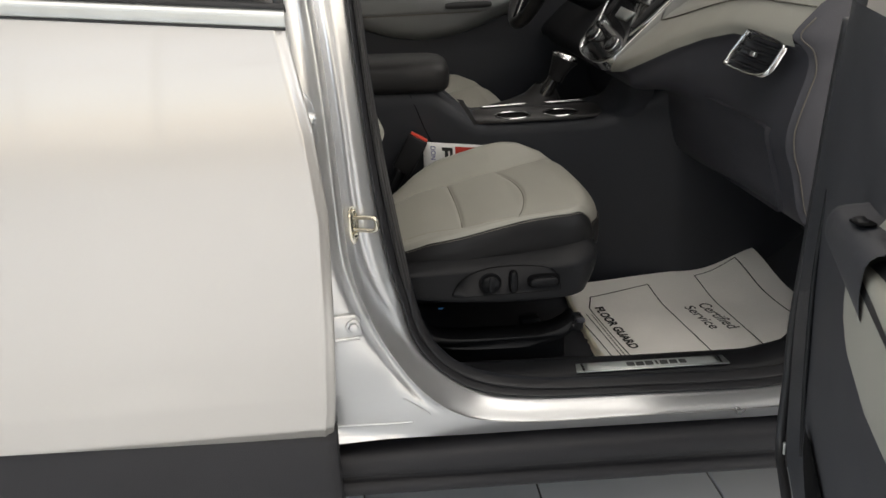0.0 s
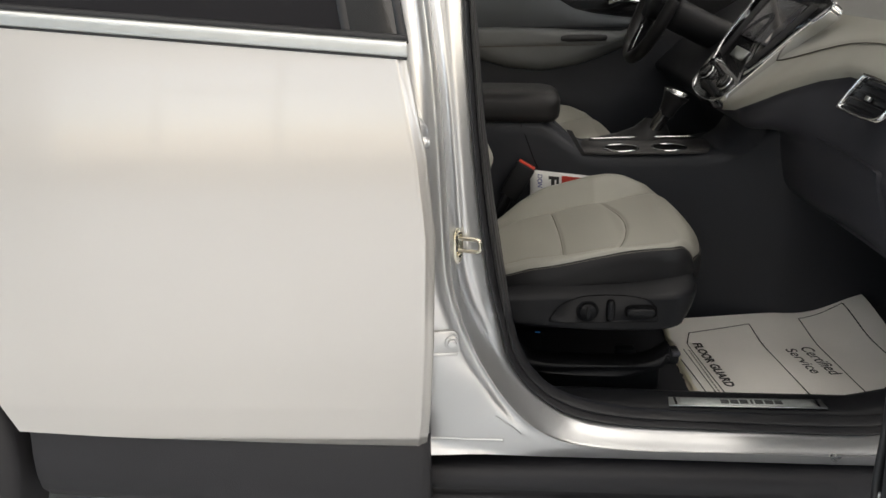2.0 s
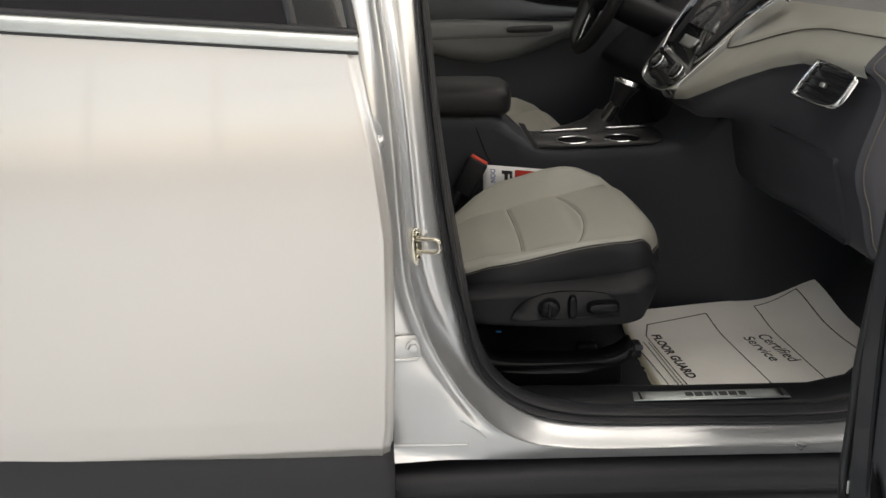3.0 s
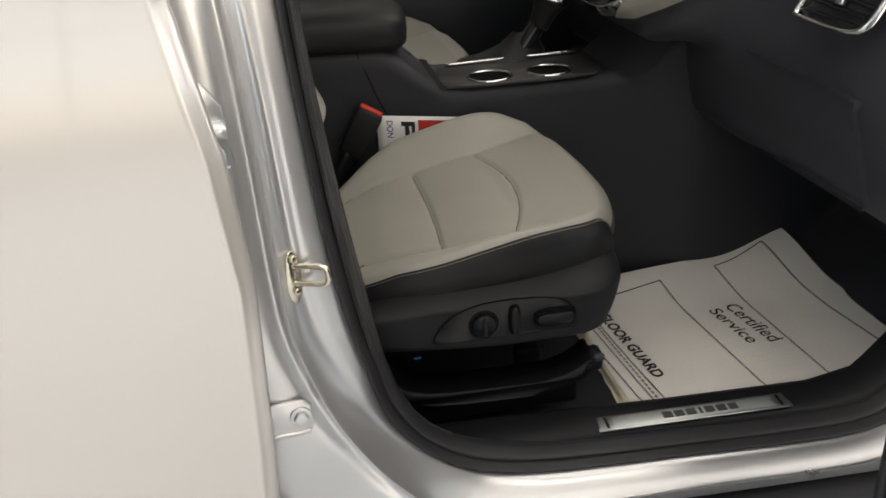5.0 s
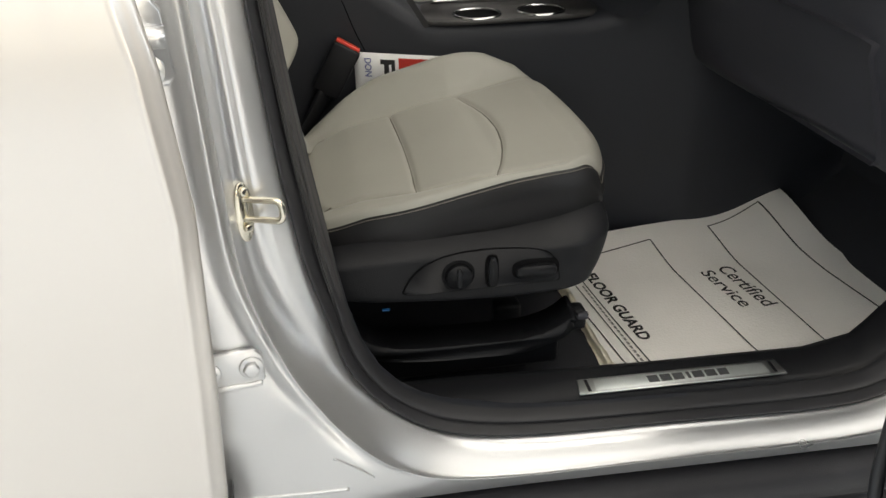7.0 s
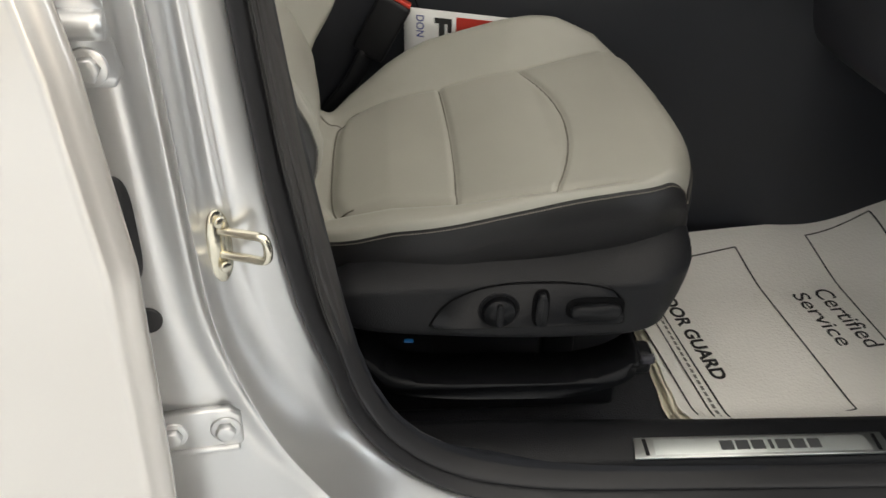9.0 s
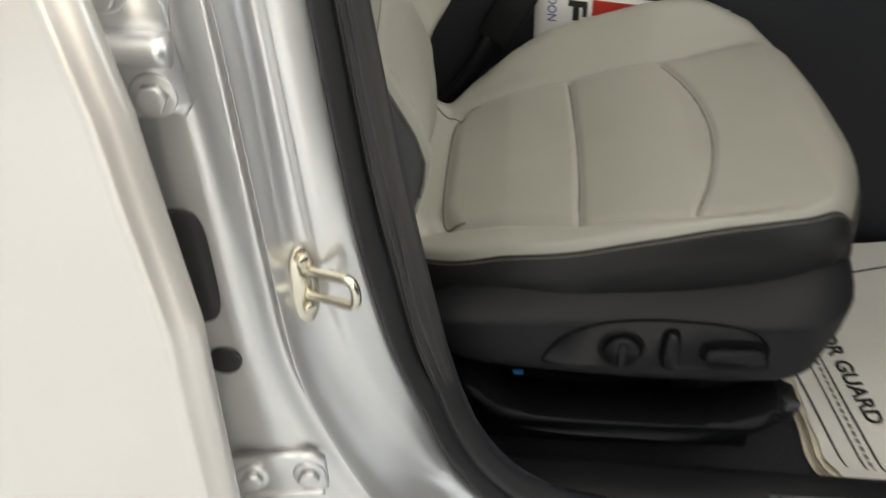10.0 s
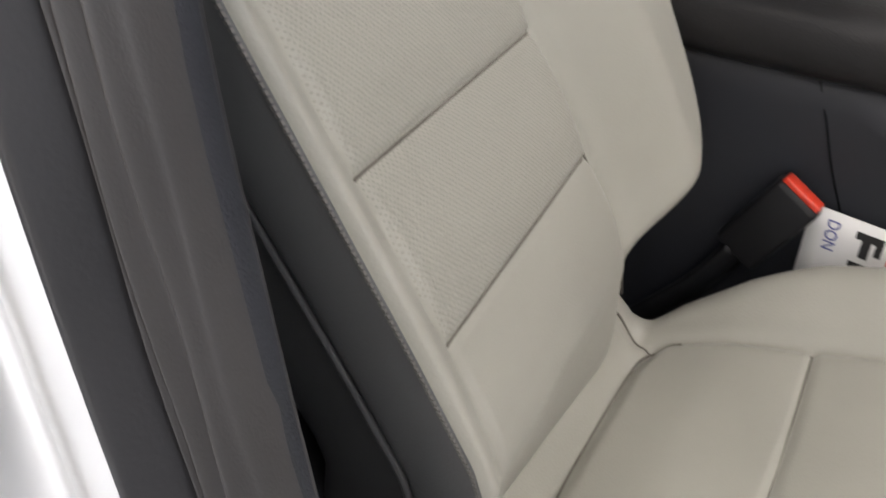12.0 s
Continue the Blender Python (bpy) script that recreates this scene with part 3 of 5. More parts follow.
def jamb_row(k, st):
    """Across the jamb at one station: pressed deep on the pillar, nearly flat on the sill."""
    deep = smoothstep(0.350, 0.455, float(st[1][2])) if k < 174 and st[1][0] < 0.5 else 0.0
    out = []
    for i, j, s, push in JAMB:
        flat = float(np.interp(i + s, *zip(*SILL_AT)))
        if i == 0 and s > 0.6:
            s = 1 - (1 - s) * min(1.0, 0.095 / float(np.linalg.norm(st[1] - st[0])))
        out.append(tuple(st[i] * (1 - s) + st[j] * s + deep * push * np.array((0, 1.0, 0)) + (1 - deep) * flat * np.array((0, 0.45, -0.9))))
    return out


JAMB = ((0, 1, 0.0, 0.0), (0, 1, 0.10, 0.029), (0, 1, 0.25, 0.0245), (0, 1, 0.5, 0.0140), (0, 1, 0.70, 0.0095), (0, 1, 0.79, 0.0125), (0, 1, 0.87, 0.0170), (0, 1, 0.93, 0.013), (0, 1, 0.97, 0.002), (0, 1, 1.0, -0.006), (1, 2, 0.04, -0.006), (1, 2, 0.10, -0.0025), (1, 2, 0.18, 0.0015), (1, 2, 0.28, 0.0042), (1, 2, 0.42, 0.0058), (1, 2, 0.56, 0.006), (1, 2, 0.70, 0.0052), (1, 2, 0.83, 0.003), (1, 2, 0.94, 0.0), (2, 3, 0.06, -0.002), (2, 3, 0.25, -0.0025), (2, 3, 0.6, -0.0015), (2, 3, 1.0, 0.0), (3, 4, 0.12, 0.002), (3, 4, 0.30, 0.02))
jamb = part("door_frame", sheet([bend(jamb_row(k, st), 4) for k, st in enumerate(LOOP)]), JAMB_SHEEN_PAINT, car, "pearl white door frame and sill, toned silver for its reflections")
SEAL = ((3, 4, 0.04, 0.008), (3, 4, 0.01, -0.002), (3, 4, 0.05, -0.009), (3, 4, 0.18, -0.013), (3, 4, 0.36, -0.008), (3, 4, 0.46, -0.004), (3, 4, 0.60, -0.012), (3, 4, 0.80, -0.012), (3, 4, 0.95, -0.006), (3, 4, 1.0, 0.000), (3, 4, 0.90, 0.012))
part("door_seal", sheet([spline(across(st, SEAL), 40) for st in LOOP]), RUBBER, car, "black rubber door seal")
# inside of the pillar behind the seal
COVER = ((3, 4, 0.47, 0.002), (3, 4, 0.50, -0.009), (3, 4, 0.545, -0.0155), (3, 4, 0.585, -0.0125), (3, 4, 0.63, -0.018), (3, 4, 0.68, -0.0175), (3, 4, 0.72, -0.0125), (3, 4, 0.77, -0.0165), (3, 4, 0.83, -0.0175), (3, 4, 0.88, -0.0125), (3, 4, 0.94, -0.0145), (3, 4, 1.0, -0.006), (3, 4, 1.02, 0.002))


def cover_row(k, st):
    """The cover sinks behind the seal towards its lower end."""
    f = smoothstep(90, 66, k)
    return bend(across(st, [(i, j, s + 0.012 * math.sin(0.35 * k + 9 * s) * f, (push + 0.0012 * math.sin(0.5 * k + 14 * s)) * f + 0.006 * (1 - f)) for i, j, s, push in COVER]), 5, 8)


part("pillar_cover", sheet([cover_row(k, st) for k, st in enumerate(LOOP[:92])]), PILLAR, car, "dark grey moulded pillar cover with soft folds")
part("pillar_trim", sheet([[tuple(st[4] + np.array((dx, dy, 0))) for dx, dy in ((0.000, -0.004), (0.001, 0.003), (-0.004, 0.009), (-0.030, 0.020), (-0.14, 0.045), (-0.30, 0.06))] for st in LOOP[:126:4]]), TRIM, car, "dark moulded pillar trim")

# small fittings on the pillar
def bolt(parent, at, normal, r=0.008):
    part("washer", disc(r * 1.5, 0.002, facing(at, normal)), JAMB_SHEEN_PAINT, parent)
    part("bolt", slab([(r * math.cos(math.pi * k / 3), r * math.sin(math.pi * k / 3)) for k in range(6)], 0.006, 0.0012, facing(Vector(at) + Vector(normal).normalized() * 0.002, normal)), JAMB_SHEEN_PAINT, parent)


PN = Vector((0.12, -0.99, 0.0)).normalized()


def hinge(z, h, w, x=0.003, y=-0.066):
    m = facing((x, y, z), PN)
    outline = [(-w / 2, -h / 2), (w / 2 - 0.008, -h / 2), (w / 2, -h / 2 + 0.008), (w / 2, h / 2 - 0.008), (w / 2 - 0.008, h / 2), (-w / 2, h / 2)]
    hg = part("door_hinge", slab(outline, 0.006, 0.002, m), JAMB_SHEEN_PAINT, car, "painted steel door hinge leaf")
    for k in (-0.5, 0.5):
        bolt(hg, m @ Vector((k * w * 0.62, 0.002, 0.006)), PN)
    part("hinge_rib", block(m @ Vector((0, -h / 2 + 0.004, 0.006)), (w * 0.9, 0.006, 0.006), 0.002, (0, 0, 7)), JAMB_SHEEN_PAINT, hg)


hinge(0.539, 0.044, 0.066, -0.006, -0.047)
# upper hinge: a bracket with two bolts and a knuckle across it
UH = facing((-0.034, -0.052, 0.872), PN)
bracket = part("door_hinge", slab([(-0.030, -0.018), (-0.012, -0.042), (0.018, -0.042), (0.024, -0.034), (0.018, 0.0), (0.020, 0.020), (0.004, 0.042), (-0.014, 0.042), (-0.030, 0.024)], 0.007, 0.0025, UH), JAMB_SHEEN_PAINT, car, "painted steel upper door hinge")
bolt(bracket, UH @ Vector((0.004, -0.028, 0.007)), PN, 0.0085)
bolt(bracket, UH @ Vector((-0.008, 0.028, 0.007)), PN, 0.0075)
part("knuckle", tube([UH @ Vector((-0.040, 0.004, 0.016)), UH @ Vector((-0.010, 0.002, 0.016)), UH @ Vector((0.020, 0.0, 0.016))], 0.009, 10, 16), JAMB_SHEEN_PAINT, bracket)
part("knuckle_web", block(UH @ Vector((-0.010, 0.002, 0.010)), (0.056, 0.014, 0.012), 0.003, (0, 4, 7)), JAMB_SHEEN_PAINT, bracket)
part("wiring_gaiter", slab(oval(0.034, 0.085, 40, 4), 0.004, 0.0015, facing((-0.040, -0.047, 0.724), PN)), RUBBER, car, "black rubber grommet")
part("plug", disc(0.011, 0.003, facing((-0.029, -0.047, 0.648), PN)), RUBBER, car, "black rubber plug")
part("striker_plate", slab(oval(0.019, 0.060, 36, 2.2), 0.0025, 0.001, facing((0.0265, -0.0315, 0.700), (0.62, -0.78, 0))), ZINC, car, "zinc plated striker plate")
SD = Vector((0.94, -0.34, 0)).normalized()
SP = Vector((0.0275, -0.0315, 0.703))
part("striker", tube([SP + Vector((0, 0, 0.010)), SP + SD * 0.02 + Vector((0, 0, 0.010)), SP + SD * 0.033 + Vector((0, 0, 0.0098)), SP + SD * 0.037 + Vector((0, 0, 0.005)), SP + SD * 0.037 + Vector((0, 0, -0.005)), SP + SD * 0.033 + Vector((0, 0, -0.0098)), SP + SD * 0.02 + Vector((0, 0, -0.010)), SP + Vector((0, 0, -0.010))], 0.0034, 50, 10), ZINC, car, "zinc plated wire door striker")
for dz in (0.0185, -0.0185):
    part("striker_screw", disc(0.0045, 0.003, facing(SP + Vector((0.002, -0.003, dz)), (0.62, -0.78, 0))), ZINC, car)
SKIN = np.array([p for k, st in enumerate(LOOP[:174]) for p in bend(jamb_row(k, st), 4)])


def on_jamb(x, z, lift=0.0):
    """The point of the painted frame at x and z, as seen from beside the car."""
    k = int(np.argmin((SKIN[:, 0] - x) ** 2 + (SKIN[:, 2] - z) ** 2 + 0.02 * (SKIN[:, 1] + 0.04) ** 2))
    return (x, float(SKIN[k, 1]) - lift, z)


part("pillar_crease", tube([on_jamb(0.086, 0.398, 0.0), on_jamb(0.100, 0.388, 0.0004), on_jamb(0.116, 0.376, 0.0004), on_jamb(0.128, 0.364, 0.0)], 0.0016, 24, 8), JAMB_SHEEN_PAINT, car)
part("pillar_fold", tube([on_jamb(x, 0.352 - 0.01 * x, 0.0002) for x in (-0.035, -0.01, 0.02, 0.05, 0.08, 0.10)], 0.0022, 30, 8, 1.6), JAMB_SHEEN_PAINT, car)

# dark rocker cladding under the sill
ROCK = ((0.03, -0.006), (-0.006, -0.006), (-0.012, -0.009), (-0.018, -0.0095), (-0.030, -0.012), (-0.038, -0.016), (-0.042, -0.024), (-0.0435, -0.034), (-0.041, -0.050), (-0.030, -0.056), (-0.022, -0.060), (-0.030, -0.066), (-0.040, -0.070), (-0.042, -0.082), (-0.034, -0.092), (0.0, -0.100), (0.06, -0.096))
part("rocker_cladding", sheet([[(x, y, 0.3116 - 0.029 * x + dz) for y, dz in ROCK] for x in np.linspace(-0.6, 1.15, 60)]), CLADDING, car, "grained dark grey rocker cladding")

# ---- cabin floor, sill cover ----
def floor_z(x):
    return 0.302 + 0.25 * smoothstep(0.86, 1.30, x)


part("cabin_floor", sheet([[(x, y, floor_z(x)) for y in np.linspace(0.12, 1.30, 20)] for x in np.linspace(-0.95, 1.12, 60)]), CARPET, car, "black carpeted floor")
part("footwell_front", sheet([[(1.05 + 0.02 * k, y, 0.42 + 0.25 * k) for y in np.linspace(0.05, 1.32, 12)] for k in range(3)]), CARPET, car)
SILLC = ((0.060, -0.010), (0.063, 0.002), (0.069, 0.008), (0.112, 0.014), (0.122, 0.012), (0.128, 0.000), (0.130, -0.05), (0.131, -0.08))
rows = []
for x in np.linspace(0.06, 0.90, 50):
    base = float(np.interp(x, (0.06, 0.2, 0.25, 0.33, 0.5, 0.73, 0.80, 0.85, 0.90), (0.366, 0.365, 0.364, 0.360, 0.352, 0.346, 0.360, 0.415, 0.52)))
    rows.append([(x, y, base + dz - 0.002) for y, dz in SILLC])
sill = part("sill_cover", sheet(rows), PLASTIC, car, "black plastic sill cover")
def on_sill(x):
    return float(np.interp(x, (0.33, 0.5, 0.73), (0.360, 0.352, 0.346))) + 0.0105

pm = Matrix.Translation((0.537, 0.079, on_sill(0.537))) @ pose(0, 0, 0, 4, 1.2, 0)
plate = part("kick_plate", slab([(-0.14, -0.014), (0.14, -0.014), (0.136, 0.014), (-0.136, 0.014)], 0.003, 0.001, pm), SATIN, car, "brushed metal sill plate with dark name bars")
part("plate_face", slab([(-0.118, -0.0105), (0.118, -0.0105), (0.116, 0.0105), (-0.116, 0.0105)], 0.0012, 0.0008, pm @ Matrix.Translation((0, 0, 0.0022))), PLATE, plate)
for k, w in ((-0.0385, 0.014), (-0.0215, 0.014), (-0.0045, 0.014), (0.0095, 0.004), (0.0225, 0.014), (0.040, 0.014), (0.057, 0.013)):
    part("name_bar", slab([(k - w / 2, -0.0062), (k + w / 2, -0.0062), (k + w / 2, 0.0062), (k - w / 2, 0.0062)], 0.0006, 0, pm @ Matrix.Translation((0, 0, 0.0034))), ENGRAVED, plate, smooth=False)
for k in (-0.126, 0.126):
    part("end_bar", slab([(k - 0.002, -0.011), (k + 0.002, -0.011), (k + 0.002, 0.011), (k - 0.002, 0.011)], 0.0006, 0, pm @ Matrix.Translation((0, 0, 0.003))), PLASTIC, plate, smooth=False)

# ---- front seat ----
SEAT_NEAR, SEAT_FAR = 0.140, 0.592


def near_y(x):
    return float(np.mean(np.interp(x + np.linspace(-0.022, 0.022, 7), (0.06, 0.10, 0.20, 0.30, 0.38, 0.43, 0.46, 0.48), (0.190, 0.158, 0.138, 0.142, 0.158, 0.180, 0.205, 0.240))))


def far_y(x):
    return float(np.interp(x, (0.06, 0.10, 0.20, 0.30, 0.38, 0.43, 0.46, 0.48), (0.512, 0.545, 0.585, 0.604, 0.606, 0.592, 0.565, 0.530)))


def cushion_front(u):
    """How far forward the cushion reaches, from its near side (0) to its far side (1)."""
    return 0.498 - 0.046 * abs(2 * u - 0.98) ** 3.0


def groove(d, w=0.0035):
    return math.exp(-(d / w) ** 2)


def cushion_z(x, y):
    z = float(np.interp(x, (0.05, 0.09, 0.15, 0.215, 0.31, 0.38, 0.43, 0.46, 0.49), (0.556, 0.571, 0.592, 0.605, 0.624, 0.634, 0.638, 0.633, 0.618)))
    seam_n = float(np.interp(x, (0.089, 0.216, 0.312, 0.40), (0.222, 0.186, 0.176, 0.176)))
    seam_f = float(np.interp(x, (0.078, 0.215, 0.313, 0.43), (0.470, 0.493, 0.500, 0.525)))
    fade = 1 - smoothstep(0.33, 0.44, x)
    up = smoothstep(0.0, 0.07, y - seam_f)
    z += (0.040 * (1 - smoothstep(0.33, 0.50, x)) + 0.004) * up * smoothstep(0.02, 0.22, x)
    z += (0.008 + 0.006 * (1 - smoothstep(0.26, 0.42, x))) * smoothstep(0.0, 0.03, seam_n - y)
    z -= 0.006 * groove(y - seam_f, 0.009) * (0.25 + 0.75 * fade)
    z -= 0.0035 * groove(y - seam_n, 0.006) * fade
    inside = smoothstep(-0.004, 0.004, y - seam_n) * smoothstep(-0.004, 0.004, seam_f - y)
    across_seam = 0.216 + 0.004 * math.sin((y - 0.18) * 10)
    curve = 0.300 + 0.048 * (1 - ((y - 0.34) / 0.19) ** 2)
    z -= 0.0045 * groove(x - across_seam, 0.0028) * inside
    z -= 0.0045 * groove(x - curve, 0.0028) * inside
    z += 0.004 * inside * math.sin(min(1, max(0, (x - 0.09) / 0.127)) * math.pi) + 0.004 * inside * math.sin(min(1, max(0, (x - 0.217) / 0.11)) * math.pi)
    z += 0.046 * smoothstep(0.082, 0.040, x) * smoothstep(0.19, 0.25, y)
    back = 0.084 + 0.012 * smoothstep(0.05, 0.0, y - seam_n) + 0.010 * smoothstep(0.05, 0.0, seam_f - y)
    z -= 0.010 * groove(x - back, 0.007) * inside
    return z


def build_cushion():
    rows = []
    nu, nv = 150, 170
    for j in range(nv):
        row = []
        for i in range(nu):
            u = 0.5 - 0.5 * math.cos(math.pi * i / (nu - 1))
            u = 0.35 * u + 0.65 * i / (nu - 1)
            v = (1 - (1 - j / (nv - 1)) ** 1.25)
            xf = cushion_front(u)
            x = 0.025 + (xf - 0.025) * v
            y = near_y(x) + (far_y(x) - near_y(x)) * u
            z = cushion_z(x, y)
            dn, df, dx = y - near_y(x), far_y(x) - y, xf - x
            for d, r in ((dn, 0.009), (df, 0.045), (dx, 0.040)):
                if d < r:
                    k = 1 - max(0.0, d) / r
                    z -= r * (1 - math.sqrt(max(0.0, 1 - k * k)))
            row.append((x, y, z))
        rows.append(row)
    return rows


CUSH = build_cushion()
passenger_seat = thing("front_seat", (0.25, 0.36, 0.302), "light grey leather front car seat with black sides", "car seat", "front seats of the car")
part("cushion", sheet(CUSH), LEATHER, passenger_seat, "light grey leather cushion with sewn panels")
RIM = [r[0] for r in CUSH] + CUSH[-1][1:] + [r[-1] for r in CUSH[::-1]][1:]
RIM = spline(RIM[::6], 260)
MID = np.array((0.25, 0.36))


def outward(points):
    out = []
    for i, p in enumerate(points):
        t = points[min(i + 1, len(points) - 1)] - points[max(i - 1, 0)]
        n = np.array((t[1], -t[0]))
        n = n / max(1e-9, np.linalg.norm(n))
        if np.dot(n, p[:2] - MID) < 0:
            n = -n
        out.append(n)
    return out


NORMALS = outward(RIM)


def skirt(marks):
    return [[(p[0] + n[0] * o * (0.3 + 0.7 * max(0.0, -n[1])), p[1] + n[1] * o, z(p) if callable(z) else p[2] + z) for o, z in marks] for p, n in zip(RIM, NORMALS)]


part("cushion_side", sheet([spline(r, 22) for r in skirt(((-0.004, -0.002), (0.0014, 0.0006), (0.0035, -0.004), (0.0068, -0.012), (0.0085, -0.022), (0.0078, lambda p: min(0.597, p[2] - 0.028)), (0.0065, lambda p: min(0.584, p[2] - 0.036)), (0.0055, lambda p: min(0.573, p[2] - 0.044)), (0.002, lambda p: min(0.566, p[2] - 0.050)), (-0.02, lambda p: min(0.556, p[2] - 0.056))))]), BLACK_LEATHER, passenger_seat, "black leather cushion side")
# sewn seams of the cushion, their groove shade laid in as dark tubes
def cushion_seam_shade(points):
    return tube([(x, y, cushion_z(x, y) + 0.0004) for x, y in spline(points, 30)], 0.0011, 60, 6)


part("cushion_seam_shade", cushion_seam_shade([(0.216 + 0.004 * math.sin((y - 0.18) * 10), y) for y in np.linspace(0.188, 0.490, 8)]), SEAM, passenger_seat)
part("cushion_seam_shade", cushion_seam_shade([(0.300 + 0.048 * (1 - ((y - 0.34) / 0.19) ** 2), y) for y in np.linspace(0.180, 0.496, 10)]), SEAM, passenger_seat)
part("cushion_seam_shade", cushion_seam_shade([(0.112, 0.222), (0.098, 0.228), (0.090, 0.245), (0.085, 0.30), (0.084, 0.40), (0.087, 0.450), (0.098, 0.468), (0.115, 0.473)]), SEAM, passenger_seat)
part("cushion_seam_shade", cushion_seam_shade([(0.042, 0.468), (0.06, 0.474), (0.092, 0.466)]), SEAM, passenger_seat)
# pale topstitching just under the seam
bm = bmesh.new()
for i in range(6, 128):
    for s in (0.0, 0.5):
        a = RIM[i] * (1 - s) + RIM[i + 1] * s
        b = RIM[i] * (1 - s - 0.32) + RIM[i + 1] * (s + 0.32)
        n = NORMALS[i]
        c, e = Vector((a[0] + n[0] * 0.0031, a[1] + n[1] * 0.0031, a[2] - 0.0022)), Vector((b[0] + n[0] * 0.0031, b[1] + n[1] * 0.0031, b[2] - 0.0022))
        d = (e - c).normalized()
        w, h = Vector((n[0], n[1], 0)) * 0.0004, Vector((0, 0, 0.0005))
        ring = [[bm.verts.new(q + w * k + h * l) for k, l in ((-1, -1), (1, -1), (1, 1), (-1, 1))] for q in (c, e)]
        for k in range(4):
            bm.faces.new((ring[0][k], ring[0][(k + 1) % 4], ring[1][(k + 1) % 4], ring[1][k]))
tagged(part("cushion_stitching", bm, STITCH, passenger_seat, smooth=False), kind="stuff")

# seat base: side shield, switch panel, knobs, rail cover
SX = facing((0, 0.128, 0), (0, -1, 0))
shield = [(0.105, 0.562), (0.16, 0.576), (0.30, 0.577), (0.41, 0.582), (0.452, 0.587), (0.461, 0.567), (0.455, 0.532), (0.436, 0.501), (0.414, 0.489), (0.30, 0.486), (0.20, 0.492), (0.12, 0.501), (0.095, 0.514), (0.085, 0.540)]
rows = []
out_line = spline(shield + [shield[0]], 200)[:-1]
cx, cz = 0.26, 0.545
for share, y in spline([(1.0, 0.175), (1.0, 0.140), (0.99, 0.128), (0.965, 0.119), (0.90, 0.114), (0.70, 0.1125), (0.35, 0.1125), (0.02, 0.1125)], 64):
    row = []
    for x, z in out_line:
        xs, zs = cx + (x - cx) * share, cz + (z - cz) * share
        shift = 0.8 * max(0.0, near_y(xs) - near_y(0.37)) * smoothstep(0.36, 0.45, xs) if xs > 0.37 else 0.0
        row.append((xs, y + shift + (near_y(xs) - 0.108 - shift) * smoothstep(0.548, 0.582, zs), zs))
    rows.append(row)
shield_ob = part("side_shield", sheet(rows, closed=True), PLASTIC, passenger_seat, "black plastic seat side shield")
panel_line = spline([(0.186, 0.512), (0.196, 0.530), (0.212, 0.544), (0.240, 0.555), (0.280, 0.559), (0.330, 0.556), (0.362, 0.547), (0.372, 0.530), (0.376, 0.512), (0.366, 0.508), (0.28, 0.508), (0.20, 0.508), (0.186, 0.512)], 90)[:-1]


def plate_on_side(outline, y, depth, bevel):
    return slab([(x, z) for x, z in outline], depth, bevel, Matrix(((1, 0, 0, 0), (0, 0, -1, y), (0, 1, 0, 0), (0, 0, 0, 1))))


part("switch_recess", plate_on_side([((x - 0.28) * 1.02 + 0.28, (z - 0.533) * 1.035 + 0.533) for x, z in panel_line], 0.1135, 0.0018, 0.0008), PLASTIC, shield_ob)
panel = part("switch_panel", plate_on_side(panel_line, 0.1125, 0.0024, 0.001), PLASTIC, shield_ob)

# the groove round the panel is only its shade, a near-black tube
part("panel_gap_shade", tube([(x, 0.1112, z) for x, z in [((x - 0.28) * 1.012 + 0.28, (z - 0.533) * 1.02 + 0.533) for x, z in np.vstack([panel_line, panel_line[:1]])]], 0.0007, 140, 6), GAP_SHADE, shield_ob)


def on_side(points, x, z):
    return [(px + x, pz + z) for px, pz in points]


# near-black plates stand for the shade in the wells round the switches
part("knob_well_shade", plate_on_side(on_side(oval(0.038, 0.038, 40, 2), 0.252, 0.531), 0.1095, 0.0012, 0.0005), GAP_SHADE, shield_ob)
for r, k in ((0.0192, 0.0011), (0.0170, 0.0007)):
    part("knob_ring", tube([(0.252 + r * math.cos(a), 0.1085, 0.5305 + r * math.sin(a)) for a in np.linspace(0, 2 * math.pi, 40)], k, 80, 6), PLASTIC, shield_ob)
part("lumbar_knob", plate_on_side(on_side(oval(0.030, 0.030, 40, 2), 0.252, 0.530), 0.1085, 0.007, 0.002), PLASTIC, shield_ob)
part("knob_rib", plate_on_side(on_side(oval(0.006, 0.025, 24, 4), 0.252, 0.530), 0.1015, 0.005, 0.0015), PLASTIC, shield_ob)
part("recline_lever", plate_on_side(on_side(oval(0.011, 0.038, 36, 3), 0.293, 0.531), 0.1095, 0.009, 0.003), PLASTIC, shield_ob)
part("lever_well_shade", plate_on_side(on_side(oval(0.017, 0.044, 36, 3), 0.293, 0.531), 0.110, 0.001, 0.0004), GAP_SHADE, shield_ob)
part("slide_well_shade", plate_on_side(on_side(oval(0.058, 0.026, 40, 3.4), 0.347, 0.5285), 0.110, 0.001, 0.0004), GAP_SHADE, shield_ob)
part("slide_switch", plate_on_side(on_side(oval(0.049, 0.016, 40, 3.4), 0.347, 0.527), 0.1095, 0.008, 0.003), PLASTIC, shield_ob)
part("base_tray", block((0.26, 0.385, 0.50), (0.33, 0.36, 0.07), 0.02), PLASTIC, passenger_seat)
